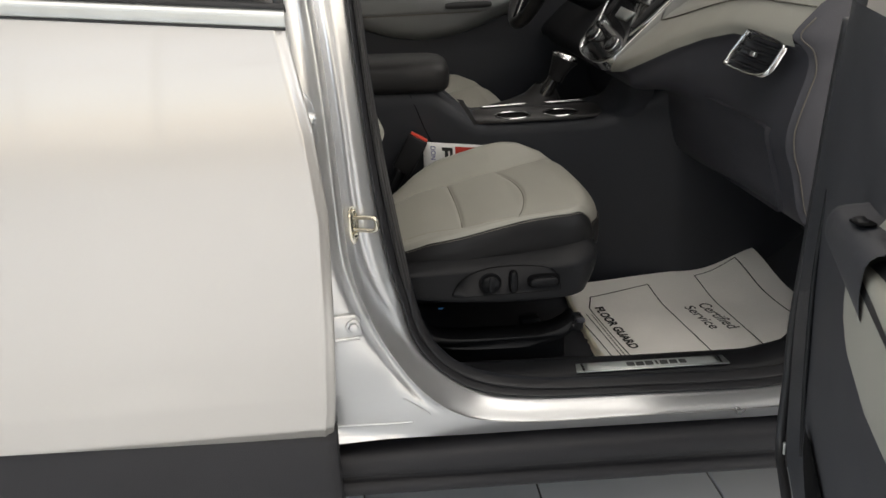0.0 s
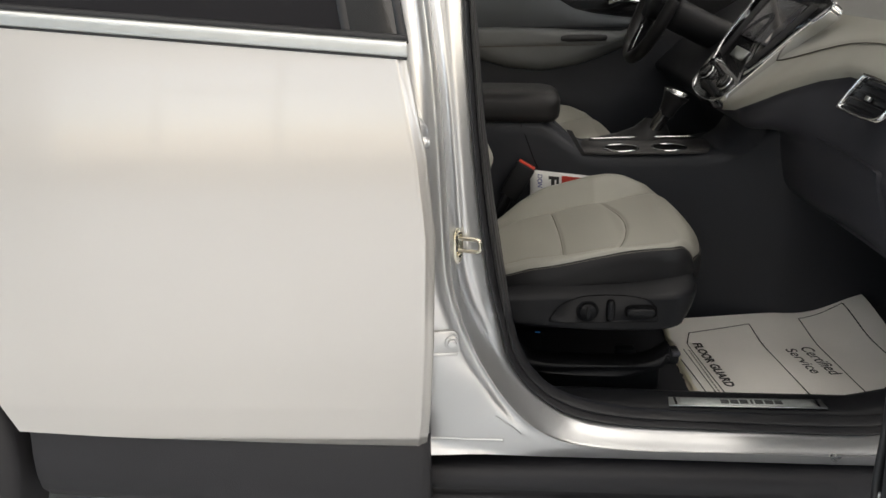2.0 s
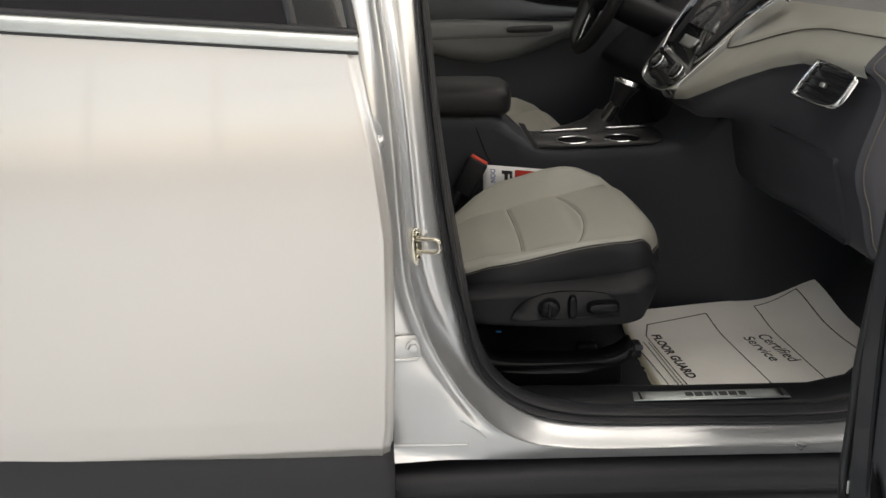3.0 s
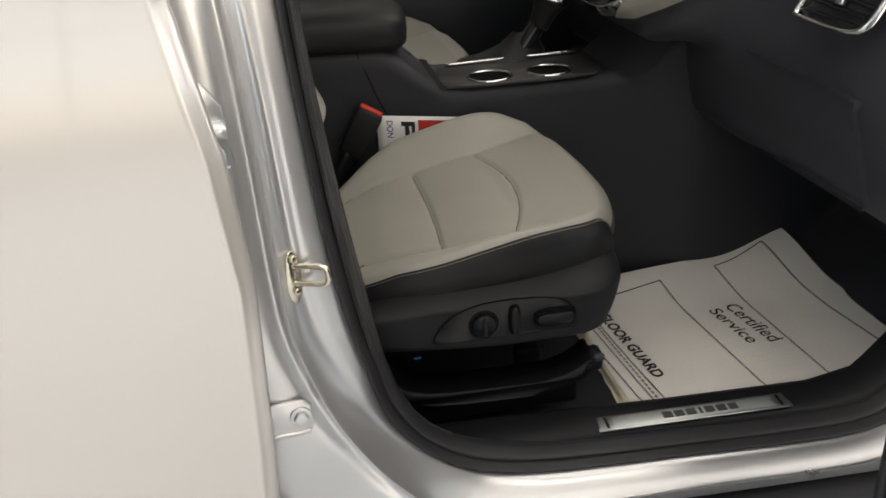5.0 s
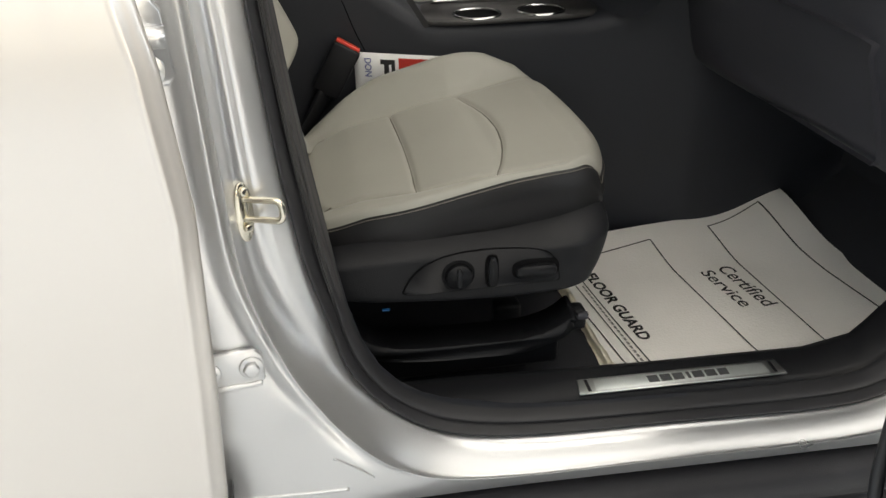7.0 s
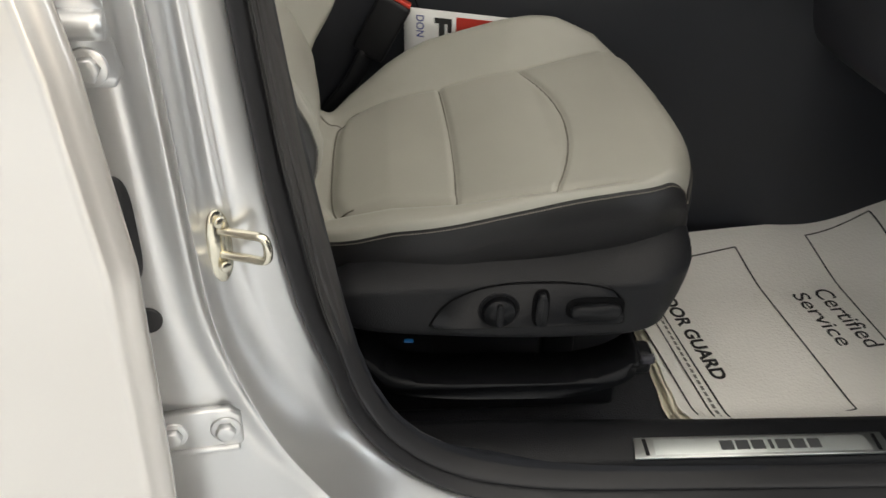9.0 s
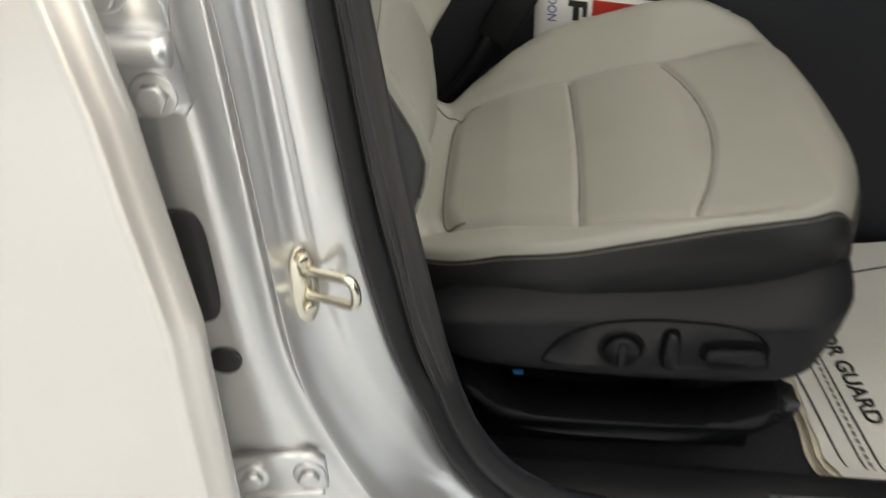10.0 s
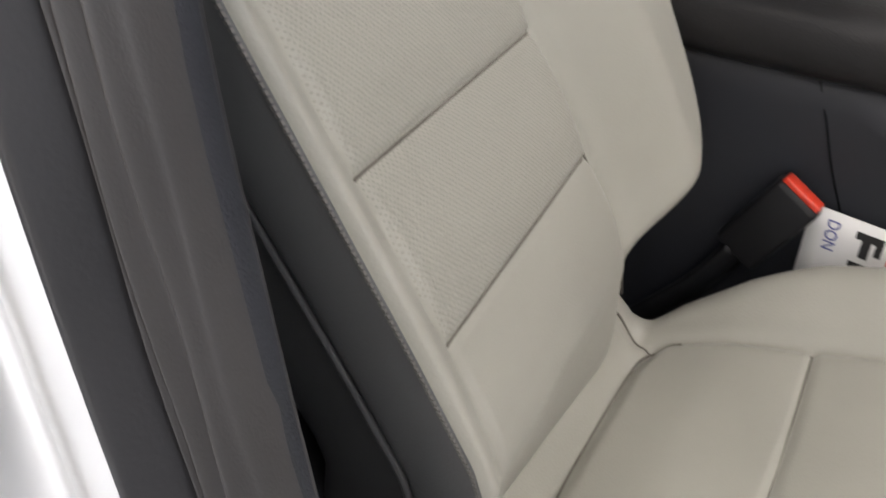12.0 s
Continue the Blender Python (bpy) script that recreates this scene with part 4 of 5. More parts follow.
rail = spline([(0.110, 0.454), (0.125, 0.444), (0.142, 0.428), (0.160, 0.418), (0.20, 0.412), (0.242, 0.410), (0.333, 0.408), (0.370, 0.413), (0.394, 0.423), (0.413, 0.437), (0.411, 0.420), (0.394, 0.403), (0.362, 0.392), (0.335, 0.387), (0.27, 0.388), (0.211, 0.391), (0.151, 0.401), (0.120, 0.425), (0.110, 0.454)], 110)[:-1]
part("rail_cover", plate_on_side(rail, 0.190, 0.052, 0.010), PLASTIC, passenger_seat, "black plastic seat rail cover")
part("seat_rail", block((0.25, 0.185, 0.370), (0.30, 0.030, 0.055), 0.006), PLASTIC, passenger_seat)
part("seat_rail", block((0.25, 0.545, 0.375), (0.32, 0.035, 0.12), 0.006), RUBBER, passenger_seat)
foot = part("rail_foot", block((0.417, 0.165, 0.418), (0.028, 0.028, 0.030), 0.006), PLASTIC, passenger_seat)
part("foot_cap", block((0.424, 0.152, 0.426), (0.016, 0.010, 0.010), 0.003), DASH, foot)
part("rail_leg", block((0.350, 0.270, 0.345), (0.04, 0.03, 0.085), 0.006), PLASTIC, passenger_seat)
part("status_lamp", block((0.165, 0.126, 0.482), (0.009, 0.005, 0.0012), 0.0005, (0, 0, 0)), LED, passenger_seat, "small blue lamp under the seat")

# backrest, reclined
BP, BT, BN = Vector((0.100, 0, 0.585)), Vector((-0.453, 0, 0.891)), Vector((0.891, 0, 0.453))


def back_point(h, y, f):
    p = BP + BT * h + BN * f
    return (p.x, y, p.z)


def back_near(h):
    return float(np.interp(h, (-0.08, -0.02, 0.03, 0.10, 0.26, 0.39, 0.55, 0.67), (0.168, 0.164, 0.161, 0.157, 0.146, 0.137, 0.140, 0.18)))


def back_far(h):
    return float(np.mean(np.interp(h + np.linspace(-0.012, 0.012, 7), (-0.02, 0.03, 0.065, 0.085, 0.100, 0.115, 0.130, 0.150, 0.18, 0.22, 0.35, 0.5, 0.67), (0.452, 0.458, 0.464, 0.476, 0.505, 0.542, 0.568, 0.586, 0.597, 0.601, 0.604, 0.598, 0.53))))


def panel_near(h):
    """Where the seamed panels end at the strip along the near edge."""
    return float(np.interp(h, (0.0, 0.10, 0.18, 0.29, 0.39, 0.66), (0.184, 0.181, 0.179, 0.168, 0.158, 0.155)))


def panel_far(h):
    """Where the seamed panels meet the far bolster."""
    return float(np.interp(h, (0.0, 0.05, 0.10, 0.14, 0.19, 0.25, 0.31, 0.66), (0.440, 0.442, 0.444, 0.448, 0.444, 0.437, 0.428, 0.415)))


SEAMS = (0.185, 0.291, 0.410)


def back_f(h, y):
    sn, sf = panel_near(h), panel_far(h)
    f = 0.004
    low = float(np.interp(h, (-0.03, 0.0, 0.03, 0.055, 0.075, 0.095, 0.12, 0.2), (-1.2, -0.8, -0.3, 0.15, 0.55, 0.82, 0.95, 1.0)))
    f += (0.033 * min(1.0, max(0.0, (sf - y) / (sf - sn))) + 0.009 * smoothstep(0.0, 0.020, sn - y)) * low
    f += 0.052 * smoothstep(0.0, 0.075, y - sf) * smoothstep(0.0, 0.13, h)
    inside = smoothstep(-0.003, 0.003, y - sn) * smoothstep(-0.003, 0.003, sf - y)
    f -= 0.0016 * groove(y - sn, 0.003) + 0.006 * groove(y - sf, 0.004)
    for seam in SEAMS:
        f -= 0.0045 * groove(h - seam, 0.003) * inside
    f += 0.004 * inside * abs(math.sin(math.pi * (h - 0.077) / 0.107)) - 0.040 * smoothstep(0.10, -0.02, h) * smoothstep(-0.05, 0.01, y - sn)
    return f - 0.02 * smoothstep(0.03, -0.03, h) * smoothstep(-0.05, 0.01, y - sn)


def back_rows():
    rows = []
    nu, nv = 130, 190
    for j in range(nv):
        h = -0.03 + 0.70 * j / (nv - 1)
        row = []
        for i in range(nu):
            u = i / (nu - 1)
            a, b = back_near(h), back_far(h)
            y = a + (b - a) * u
            f = back_f(h, y)
            dn, df, dt = y - a, b - y, 0.67 - h
            for d, r in ((dn, 0.010), (df, 0.055), (dt, 0.05)):
                if d < r:
                    k = 1 - max(0.0, d) / r
                    f -= r * (1 - math.sqrt(max(0.0, 1 - k * k)))
            row.append(back_point(h, y, f))
        rows.append(row)
    return rows


BACK = back_rows()
backrest = part("backrest", sheet(BACK), LEATHER, passenger_seat, "light grey leather backrest with seamed panels")
backrest.data.materials.append(MESH)
for pl in backrest.data.polygons:
    c = pl.center
    h = (Vector(c) - BP).dot(BT)
    if h > SEAMS[0] and panel_near(h) < c.y < panel_far(h):
        pl.material_index = 1
def back_seam_shade(points):
    return tube([back_point(h, y, back_f(h, y) + 0.0009) for h, y in spline(points, 30)], 0.0011, 60, 6)


# shade in the backrest's seam grooves, drawn as dark tubes
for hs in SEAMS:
    part("backrest_seam_shade", back_seam_shade([(hs, y) for y in np.linspace(panel_near(hs), panel_far(hs), 8)]), SEAM, backrest)
part("backrest_seam_shade", back_seam_shade([(h, panel_far(h)) for h in np.linspace(0.06, 0.62, 12)]), SEAM, backrest)
# black near side of the backrest with its stitched edge
rows = []
for h in np.linspace(-0.03, 0.67, 100):
    e = Vector(back_point(h, back_near(h), back_f(h, back_near(h)) - 0.010))
    row = [e + BN * o + Vector((0, dy, 0)) for o, dy in ((-0.001, 0.004), (0.003, -0.001), (0.001, -0.003), (-0.012, -0.006), (-0.028, -0.008), (-0.040, -0.0075), (-0.045, -0.004), (-0.047, 0.003), (-0.050, 0.004), (-0.054, 0.000), (-0.07, 0.002), (-0.10, 0.008), (-0.14, 0.02), (-0.16, 0.04))]
    rows.append([tuple(p) for p in spline([tuple(q) for q in row], 70)])
part("backrest_side", sheet(rows), LIT_SIDE_VINYL, backrest, "charcoal vinyl backrest side, lightened for window light")
piping = []
for h in np.linspace(-0.02, 0.66, 30):
    e = Vector(back_point(h, back_near(h), back_f(h, back_near(h)) - 0.010))
    piping.append(tuple(e + BN * -0.0505 + Vector((0, -0.0025, 0))))
part("side_piping", tube(piping, 0.0034, 120, 8), LIT_SIDE_VINYL, backrest)
bm = bmesh.new()
for j in range(26, 186):
    a, b = Vector(BACK[j][0]), Vector(BACK[j + 1][0])
    c, e = a + BN * 0.0035 + Vector((0, -0.0042, 0)), a * 0.35 + b * 0.65 + BN * 0.0035 + Vector((0, -0.0042, 0))
    w, k2 = Vector((0, 0.0009, 0)), BN * 0.0009
    ring = [[bm.verts.new(q + w * k + k2 * l) for k, l in ((-1, -1), (1, -1), (1, 1), (-1, 1))] for q in (c, e)]
    for k in range(4):
        bm.faces.new((ring[0][k], ring[0][(k + 1) % 4], ring[1][(k + 1) % 4], ring[1][k]))
tagged(part("backrest_stitching", bm, GREY_THREAD, backrest, smooth=False), kind="stuff")
shellrows = [[back_point(h, y, -0.13 - 0.02 * math.sin(math.pi * (y - 0.15) / 0.43)) for y in np.linspace(0.155, 0.575, 14)] for h in np.linspace(-0.03, 0.67, 20)]
part("backrest_shell", sheet(shellrows), PLASTIC, backrest, "black plastic backrest shell")
rows = []
for j in range(0, 190, 3):
    e = Vector(BACK[j][-1])
    rows.append([tuple(p) for p in spline([tuple(e + BN * o + Vector((0, dy, 0))) for o, dy in ((0.0, -0.003), (-0.02, 0.008), (-0.06, 0.008), (-0.12, -0.01))], 14)])
part("backrest_far_side", sheet(rows), BLACK_LEATHER, backrest)
part("lower_filler", sheet([[(0.02 + 0.035 * k, y, 0.53 + 0.036 * k - 0.01 * k * k) for y in np.linspace(0.19, 0.44, 10)] for k in np.linspace(0, 1.6, 8)]), LEATHER, backrest)

# driver's seat is the same seat across the console, a little higher
driver_seat = copy_thing(passenger_seat, Matrix.Translation((0.195, 1.06, 0.347)))

# ---- belt buckle and card beside the seat ----
ba, bb = Vector((0.150, 0.588, 0.698)), Vector((0.183, 0.582, 0.679))
ax = (bb - ba).normalized()
down = Vector((-0.48, -0.02, -0.88))
down = (down - ax * down.dot(ax)).normalized()
side = ax.cross(down).normalized()
bm_m = Matrix((ax, side, -down)).transposed().to_4x4()


def buckle_block(center, size, bevel):
    bm = block((0, 0, 0), size, bevel)
    m = bm_m.copy()
    m.translation = center
    bmesh.ops.transform(bm, matrix=m, verts=bm.verts)
    return bm


mid = (ba + bb) / 2
buckle = part("belt_buckle", buckle_block(mid + down * 0.042, (0.046, 0.026, 0.084), 0.005), PLASTIC, car, "black seat belt buckle with red button")
part("release_button", buckle_block(mid - down * 0.0015, (0.040, 0.016, 0.007), 0.002), RED, buckle, "bright red release button")
part("buckle_stalk", tube([mid + down * 0.08, mid + down * 0.14, mid + down * 0.2 + Vector((-0.03, 0, -0.02))], 0.016, 20, 10, 0.5), PLASTIC, buckle)

card = thing("dealer_card", (0.28, 0.612, 0.56), "white printed card with red and black print standing beside the seat", "card")


def card_xy(s, h):
    """A point of the card, s along its top edge from its rear corner, h down from that edge."""
    return (0.176 + 0.985 * s, 0.600 + 0.012 * h / 0.2, 0.675 - 0.118 * s - h)


def card_patch(s0, s1, h0, h1, lift):
    return sheet([[tuple(Vector(card_xy(s, h)) + Vector((0, -lift, 0))) for s in np.linspace(s0, s1, 6)] for h in (h0, h1)])


bm = sheet([[card_xy(s, h) for s in np.linspace(0, 0.24, 14)] for h in np.linspace(0, 0.17, 8)])
ob = part("card_sheet", bm, CARD, card)
sm = ob.modifiers.new("thick", "SOLIDIFY")
sm.thickness = 0.0012
part("red_band", card_patch(0.072, 0.225, 0.0065, 0.050, 0.0016), RED_INK, card, smooth=False)
for s0, s1, h0, h1 in ((0.042, 0.066, 0.010, 0.018), (0.048, 0.056, 0.018, 0.036), (0.060, 0.066, 0.018, 0.030), (0.042, 0.066, 0.042, 0.048)):
    part("black_print", card_patch(s0, s1, h0, h1, 0.0016), INK, card, smooth=False)
letters = Matrix(((0, 0.985, 0, 0), (0, 0, -1, 0), (-1, -0.118, 0, 0), (0, 0, 0, 1)))
letters.translation = Vector(card_xy(0.0165, 0.009)) + Vector((0, -0.0016, 0))
lettering("blue_word", "DON", 0.030, 0.011, letters, BLUE_INK, card, 0.01)

# ---- paper floor guards ----
mats = thing("paper_floor_guard", (0.72, 0.40, 0.303), "stack of white printed paper floor guards in the footwell", "paper mat")


def paper_z(x, y, k=0):
    z = 0.3095 + 0.0015 * k
    z += 0.021 * smoothstep(0.42, 0.58, y)
    z += 0.030 * smoothstep(0.78, 0.95, x) * smoothstep(0.34, 0.60, y)
    z += 0.026 * smoothstep(0.82, 0.99, x)
    z += 0.004 * math.sin(9 * x + 3 * y) * smoothstep(0.55, 0.7, x) * 0.4
    z += 0.018 * smoothstep(0.19, 0.13, y) + 0.012 * smoothstep(0.535, 0.485, x) * (1 + 0.2 * k)
    return z


def paper_point(a, b, k=0):
    """a: 0 to 1 from the seat to the toe board, b: 0 to 1 from the sill to the tunnel."""
    y = 0.135 + (0.545 + 0.050 * a - 0.135) * b
    left = 0.483 + 0.0012 * math.sin(14 * b + k) + 0.0008 * math.sin(47 * b + 2.3 * k) + 0.004 * smoothstep(0.36, 0.40, b) * smoothstep(0.46, 0.42, b) * math.sin(90 * b + k) + 0.006 * smoothstep(0.10, 0.0, b)
    x = left + (0.935 + 0.055 * (1 - b) - left) * a
    return (x + 0.004 * math.sin(k * 2.1), y + 0.003 * math.cos(k * 1.7), paper_z(x, y, k))


for k in range(5):
    bm = sheet([[tuple(np.array(paper_point(a, b, k - 4)) - np.array((0.0013 * (4 - k) * (1 - a), 0, 0.004 * (4 - k) * smoothstep(0.15, 0.5, a)))) for b in np.linspace(0, 1, 40)] for a in np.linspace(0, 1, 50)])
    part("paper_sheet", bm, PAPER if k == 4 else WARM_LIT_EDGE, mats, "" if k == 4 else "paper sheet edge tinted for warm light")


def ink_line(points, w, lift=0.0012):
    rows = []
    pts = [np.array(p) for p in points]
    for i, p in enumerate(pts):
        t = pts[min(i + 1, len(pts) - 1)] - pts[max(i - 1, 0)]
        n = np.array((-t[1], t[0])) / np.linalg.norm(t)
        rows.append([(p[0] + n[0] * w * s, p[1] + n[1] * w * s, paper_z(p[0] + n[0] * w * s, p[1] + n[1] * w * s) + lift) for s in (-0.5, 0.5)])
    return sheet(rows)


def straight(a, b, n=24):
    return [(a[0] + (b[0] - a[0]) * s, a[1] + (b[1] - a[1]) * s) for s in np.linspace(0, 1, n)]


PRINT = (((0.530, 0.490), (0.672, 0.522)), ((0.672, 0.522), (0.703, 0.180)), ((0.703, 0.180), (0.655, 0.166)), ((0.790, 0.544), (0.892, 0.562)), ((0.790, 0.544), (0.814, 0.16)), ((0.892, 0.562), (0.930, 0.18)), ((0.481, 0.345), (0.504, 0.16)), ((0.498, 0.40), (0.529, 0.16)), ((0.515, 0.44), (0.546, 0.16)), ((0.530, 0.490), (0.515, 0.44)))
for a, b in PRINT:
    part("printed_line", ink_line(straight(a, b), 0.0026), INK, mats, smooth=False)


def paper_place(x, y, turn):
    return Matrix.Translation((x, y, 0.3125)) @ pose(0, 0, 0, 0, 0, turn)


lettering("floor_guard_text", "FLOOR GUARD", 0.205, 0.0205, paper_place(0.5275, 0.447, -90 + 6), INK, mats, 0.035, paper_z)
lettering("certified_word", "Certified", 0.132, 0.027, paper_place(0.7525, 0.424, -90 + 8.5), INK, mats, 0.008, paper_z)
lettering("service_word", "Service", 0.119, 0.024, paper_place(0.719, 0.416, -90 + 8.5), INK, mats, 0.008, paper_z)
for i in range(22):
    y = 0.405 - 0.0108 * i
    part("small_print", ink_line(straight((0.5115 + 0.0011 * i, y), (0.5115 + 0.0011 * (i + 0.72), y - 0.0078), 4), 0.0042), SMALL_INK, mats, smooth=False)

# ---- kick panel ahead of the opening ----
part("kick_panel", sheet([[(x, 0.075 + 0.02 * k, z) for z in np.linspace(0.30, 1.0, 12)] for k, x in enumerate(np.linspace(0.84, 1.08, 6))]), TRIM, car)

# ---- centre console ----
def console_side(x):
    """Profile of the console across the car at x: near foot, near top edge, far top edge."""
    top_z = float(np.interp(x, (-0.5, 0.10, 0.20, 0.26, 0.30, 0.56, 0.62, 0.72), (0.80, 0.79, 0.785, 0.735, 0.708, 0.706, 0.716, 0.78)))
    near = float(np.interp(x, (-0.5, 0.2, 0.30, 0.56, 0.64, 0.75), (0.612, 0.612, 0.600, 0.598, 0.585, 0.56)))
    far = 1.38 - near
    foot = 0.016
    return [(x, near + foot, 0.30), (x, near + 0.010, 0.48), (x, near + 0.004, top_z - 0.06), (x, near + 0.001, top_z - 0.02), (x, near + 0.006, top_z - 0.004), (x, near + 0.022, top_z), (x, 0.69, top_z + 0.002), (x, far - 0.02, top_z), (x, far - 0.005, top_z - 0.006), (x, far, top_z - 0.03), (x, far - 0.01, 0.30)]


console = part("centre_console", sheet([spline(console_side(x), 60) for x in np.linspace(-0.5, 1.06, 90)]), TRIM, car, "black trimmed centre console")
arm = []
for x, sc in ((-0.22, 0.96), (0.0, 1.0), (0.15, 1.0), (0.205, 0.98), (0.228, 0.90), (0.240, 0.72), (0.245, 0.40), (0.246, 0.05)):
    arm.append([(x, 0.69 + 0.098 * sc * dy, 0.811 + 0.040 * sc * dz + 0.012 * (0.24 - x) / 0.24 * 0.5) for dy, dz in oval(2, 2, 40, 3.2)])
part("armrest", sheet(arm, closed=True), BLACK_LEATHER, console, "black leather console armrest")
part("console_tray", slab([tuple(p) for p in spline([(0.298, 0.606), (0.36, 0.598), (0.52, 0.598), (0.575, 0.612), (0.590, 0.660), (0.585, 0.740), (0.45, 0.748), (0.325, 0.752), (0.300, 0.700), (0.298, 0.606)], 90)[:-1]], 0.007, 0.003, Matrix.Translation((0, 0, 0.7065))), PILLAR, console, "dark grey satin cup holder panel")
for cxp, cyp in ((0.384, 0.638), (0.493, 0.640)):
    ring = []
    for a in np.linspace(0, 2 * math.pi, 41):
        c, s = math.cos(a), math.sin(a)
        ring.append([(cxp + r * c, cyp + r * s * 0.98, 0.7145 + dz) for r, dz in ((0.0355, -0.003), (0.0365, 0.001), (0.0385, 0.002), (0.0405, 0.0012), (0.041, -0.002))])
    cup = part("cup_holder", sheet(ring), CHROME, console, "chrome ringed cup holder")
    # no real depth here: the holder's inner shade is a near-black disc
    well = []
    for a in np.linspace(0, 2 * math.pi, 41):
        c, s = math.cos(a), math.sin(a)
        well.append([(cxp + r * c, cyp + r * s * 0.98, z) for r, z in ((0.0372, 0.7152), (0.0362, 0.7142), (0.0, 0.7140))])
    part("cup_well_shade", sheet(well), GAP_SHADE, console)
part("console_strip", tube([(0.322, 0.733, 0.716), (0.45, 0.737, 0.7175), (0.575, 0.738, 0.718)], 0.0035, 30, 8, 1.6), CHROME, console, "thin chrome console strip")
# shade of the crease on the console side, a thin near-black tube
part("console_seam_shade", tube([(0.150, 0.6145, 0.787), (0.166, 0.6152, 0.746), (0.181, 0.6158, 0.704), (0.200, 0.617, 0.660)], 0.0009, 24, 6), GAP_SHADE, console)
part("console_pocket", sheet([[(0.255 + 0.018 * k, 0.602 + 0.001 * k, 0.765 - 0.030 * k), (0.268 + 0.016 * k, 0.601, 0.762 - 0.028 * k)] for k in range(3)]), RUBBER, console)
gear = part("gear_lever", tube([(0.470, 0.765, 0.715), (0.492, 0.758, 0.755), (0.510, 0.750, 0.785)], lambda s: 0.022 - 0.006 * s, 20, 12), GLOSS, car, "black gear lever with chrome cap")
part("gear_boot", sheet([[(0.455 + dx + r * math.cos(a), 0.768 + r * 0.55 * math.sin(a), z) for a in np.linspace(0, 2 * math.pi, 25)] for r, dx, z in ((0.085, -0.02, 0.714), (0.066, 0.0, 0.722), (0.040, 0.018, 0.738), (0.024, 0.028, 0.760))]), BLACK_LEATHER, gear)
part("gear_knob", tube([(0.504, 0.752, 0.770), (0.514, 0.748, 0.795), (0.526, 0.745, 0.820)], lambda s: 0.017 + 0.012 * s * s, 16, 14, 1.2), BLACK_LEATHER, gear)
part("knob_cap", tube([(0.525, 0.745, 0.818), (0.529, 0.745, 0.828)], lambda s: 0.0285 - 0.008 * s * s, 10, 16, 1.2), CHROME, gear)

# ---- dashboard ----
def dash_lip(y):
    """Where the padded lip of the dashboard stands; it sweeps back and down to the centre stack."""
    return Vector((float(np.interp(y, (0.0, 0.25, 0.32, 0.38, 0.44, 0.50, 0.58), (0.722, 0.714, 0.690, 0.650, 0.610, 0.588, 0.584))), y, float(np.interp(y, (0.0, 0.25, 0.32, 0.38, 0.44, 0.50, 0.58), (0.934, 0.932, 0.916, 0.890, 0.858, 0.834, 0.822)))))


def dash_section(y):
    lip, rise = dash_lip(y), Vector((0.815, y, 1.006))
    return [(1.04, y, 1.025), (0.92, y, 1.022), tuple(rise), tuple(lip.lerp(rise, 0.55) + Vector((-0.004, 0, 0.014))), tuple(lip.lerp(rise, 0.42) + Vector((-0.004, 0, 0.0135))), tuple(lip.lerp(rise, 0.10) + Vector((-0.004, 0, 0.006))), tuple(lip), (lip.x + 0.006, y, lip.z - 0.014)]


def dash_low(y):
    lip = dash_lip(min(y, 0.5))
    c = smoothstep(0.22, 0.5, y)
    return [(lip.x + 0.010, y, lip.z - 0.010), (lip.x + 0.020, y, lip.z - 0.018), (lip.x + 0.030, y, lip.z - 0.05), (0.725 - 0.02 * c, y, 0.78 - 0.01 * c), (0.742 - 0.02 * c, y, 0.71), (0.766 - 0.02 * c, y, 0.632), (0.82, y, 0.61), (1.05, y, 0.60)]


YS = np.linspace(0.03, 0.575, 46)
dash = part("dashboard", sheet([spline(dash_low(y), 50) for y in np.linspace(0.03, 1.34, 90)]), DASH, car, "dark grey lower dashboard with glove box")
part("dash_top", sheet([spline(dash_section(y)[:3], 24) for y in np.linspace(0.03, 1.34, 60)]), material("grey_dash_skin", (0.17, 0.17, 0.165), 0.6, 0, 0.05, 9, 500, 0.3, cells=True), dash, "soft grey dashboard top")
part("dash_pad", sheet([spline(dash_section(y)[2:], 40) for y in YS]), LEATHER, dash, "light grey leather dashboard pad")
part("driver_cowl", sheet([spline(dash_section(y)[2:], 20) for y in np.linspace(0.58, 1.34, 30)]), PLASTIC, dash, "black instrument cowl")
# the pad seam's shade, laid on as a dark tube
part("pad_seam_shade", tube([Vector(dash_section(y)[4]) + Vector((-0.001, 0, 0.001)) for y in YS[::4]], 0.0014, 60, 6), SEAM, dash)
END = [(x, z) for x, _, z in spline(dash_section(0.03)[2:7] + dash_low(0.03)[1:7], 60)]
part("dash_end_panel", sheet([[(x + (1.03 - x) * s, 0.031 - 0.016 * math.sin(math.pi * min(1.0, 1.6 * s + 0.02)) ** 0.6 * (s > 0), 0.80 + (z - 0.80) * (1 - 0.10 * s)) for x, z in END] for s in (0.0, 0.03, 0.08, 0.16, 0.3, 0.5, 0.8, 1.0)]), DASH, dash, "dark grey dashboard end panel")
part("end_stitching", tube([(x + 0.010, 0.0225, z) for x, z in END[10:56:4]], 0.0012, 70, 6), SEAM, dash)
gl = [(0.10, 0.628), (0.50, 0.628), (0.52, 0.65), (0.51, 0.76), (0.49, 0.785), (0.12, 0.785), (0.09, 0.76), (0.085, 0.65)]
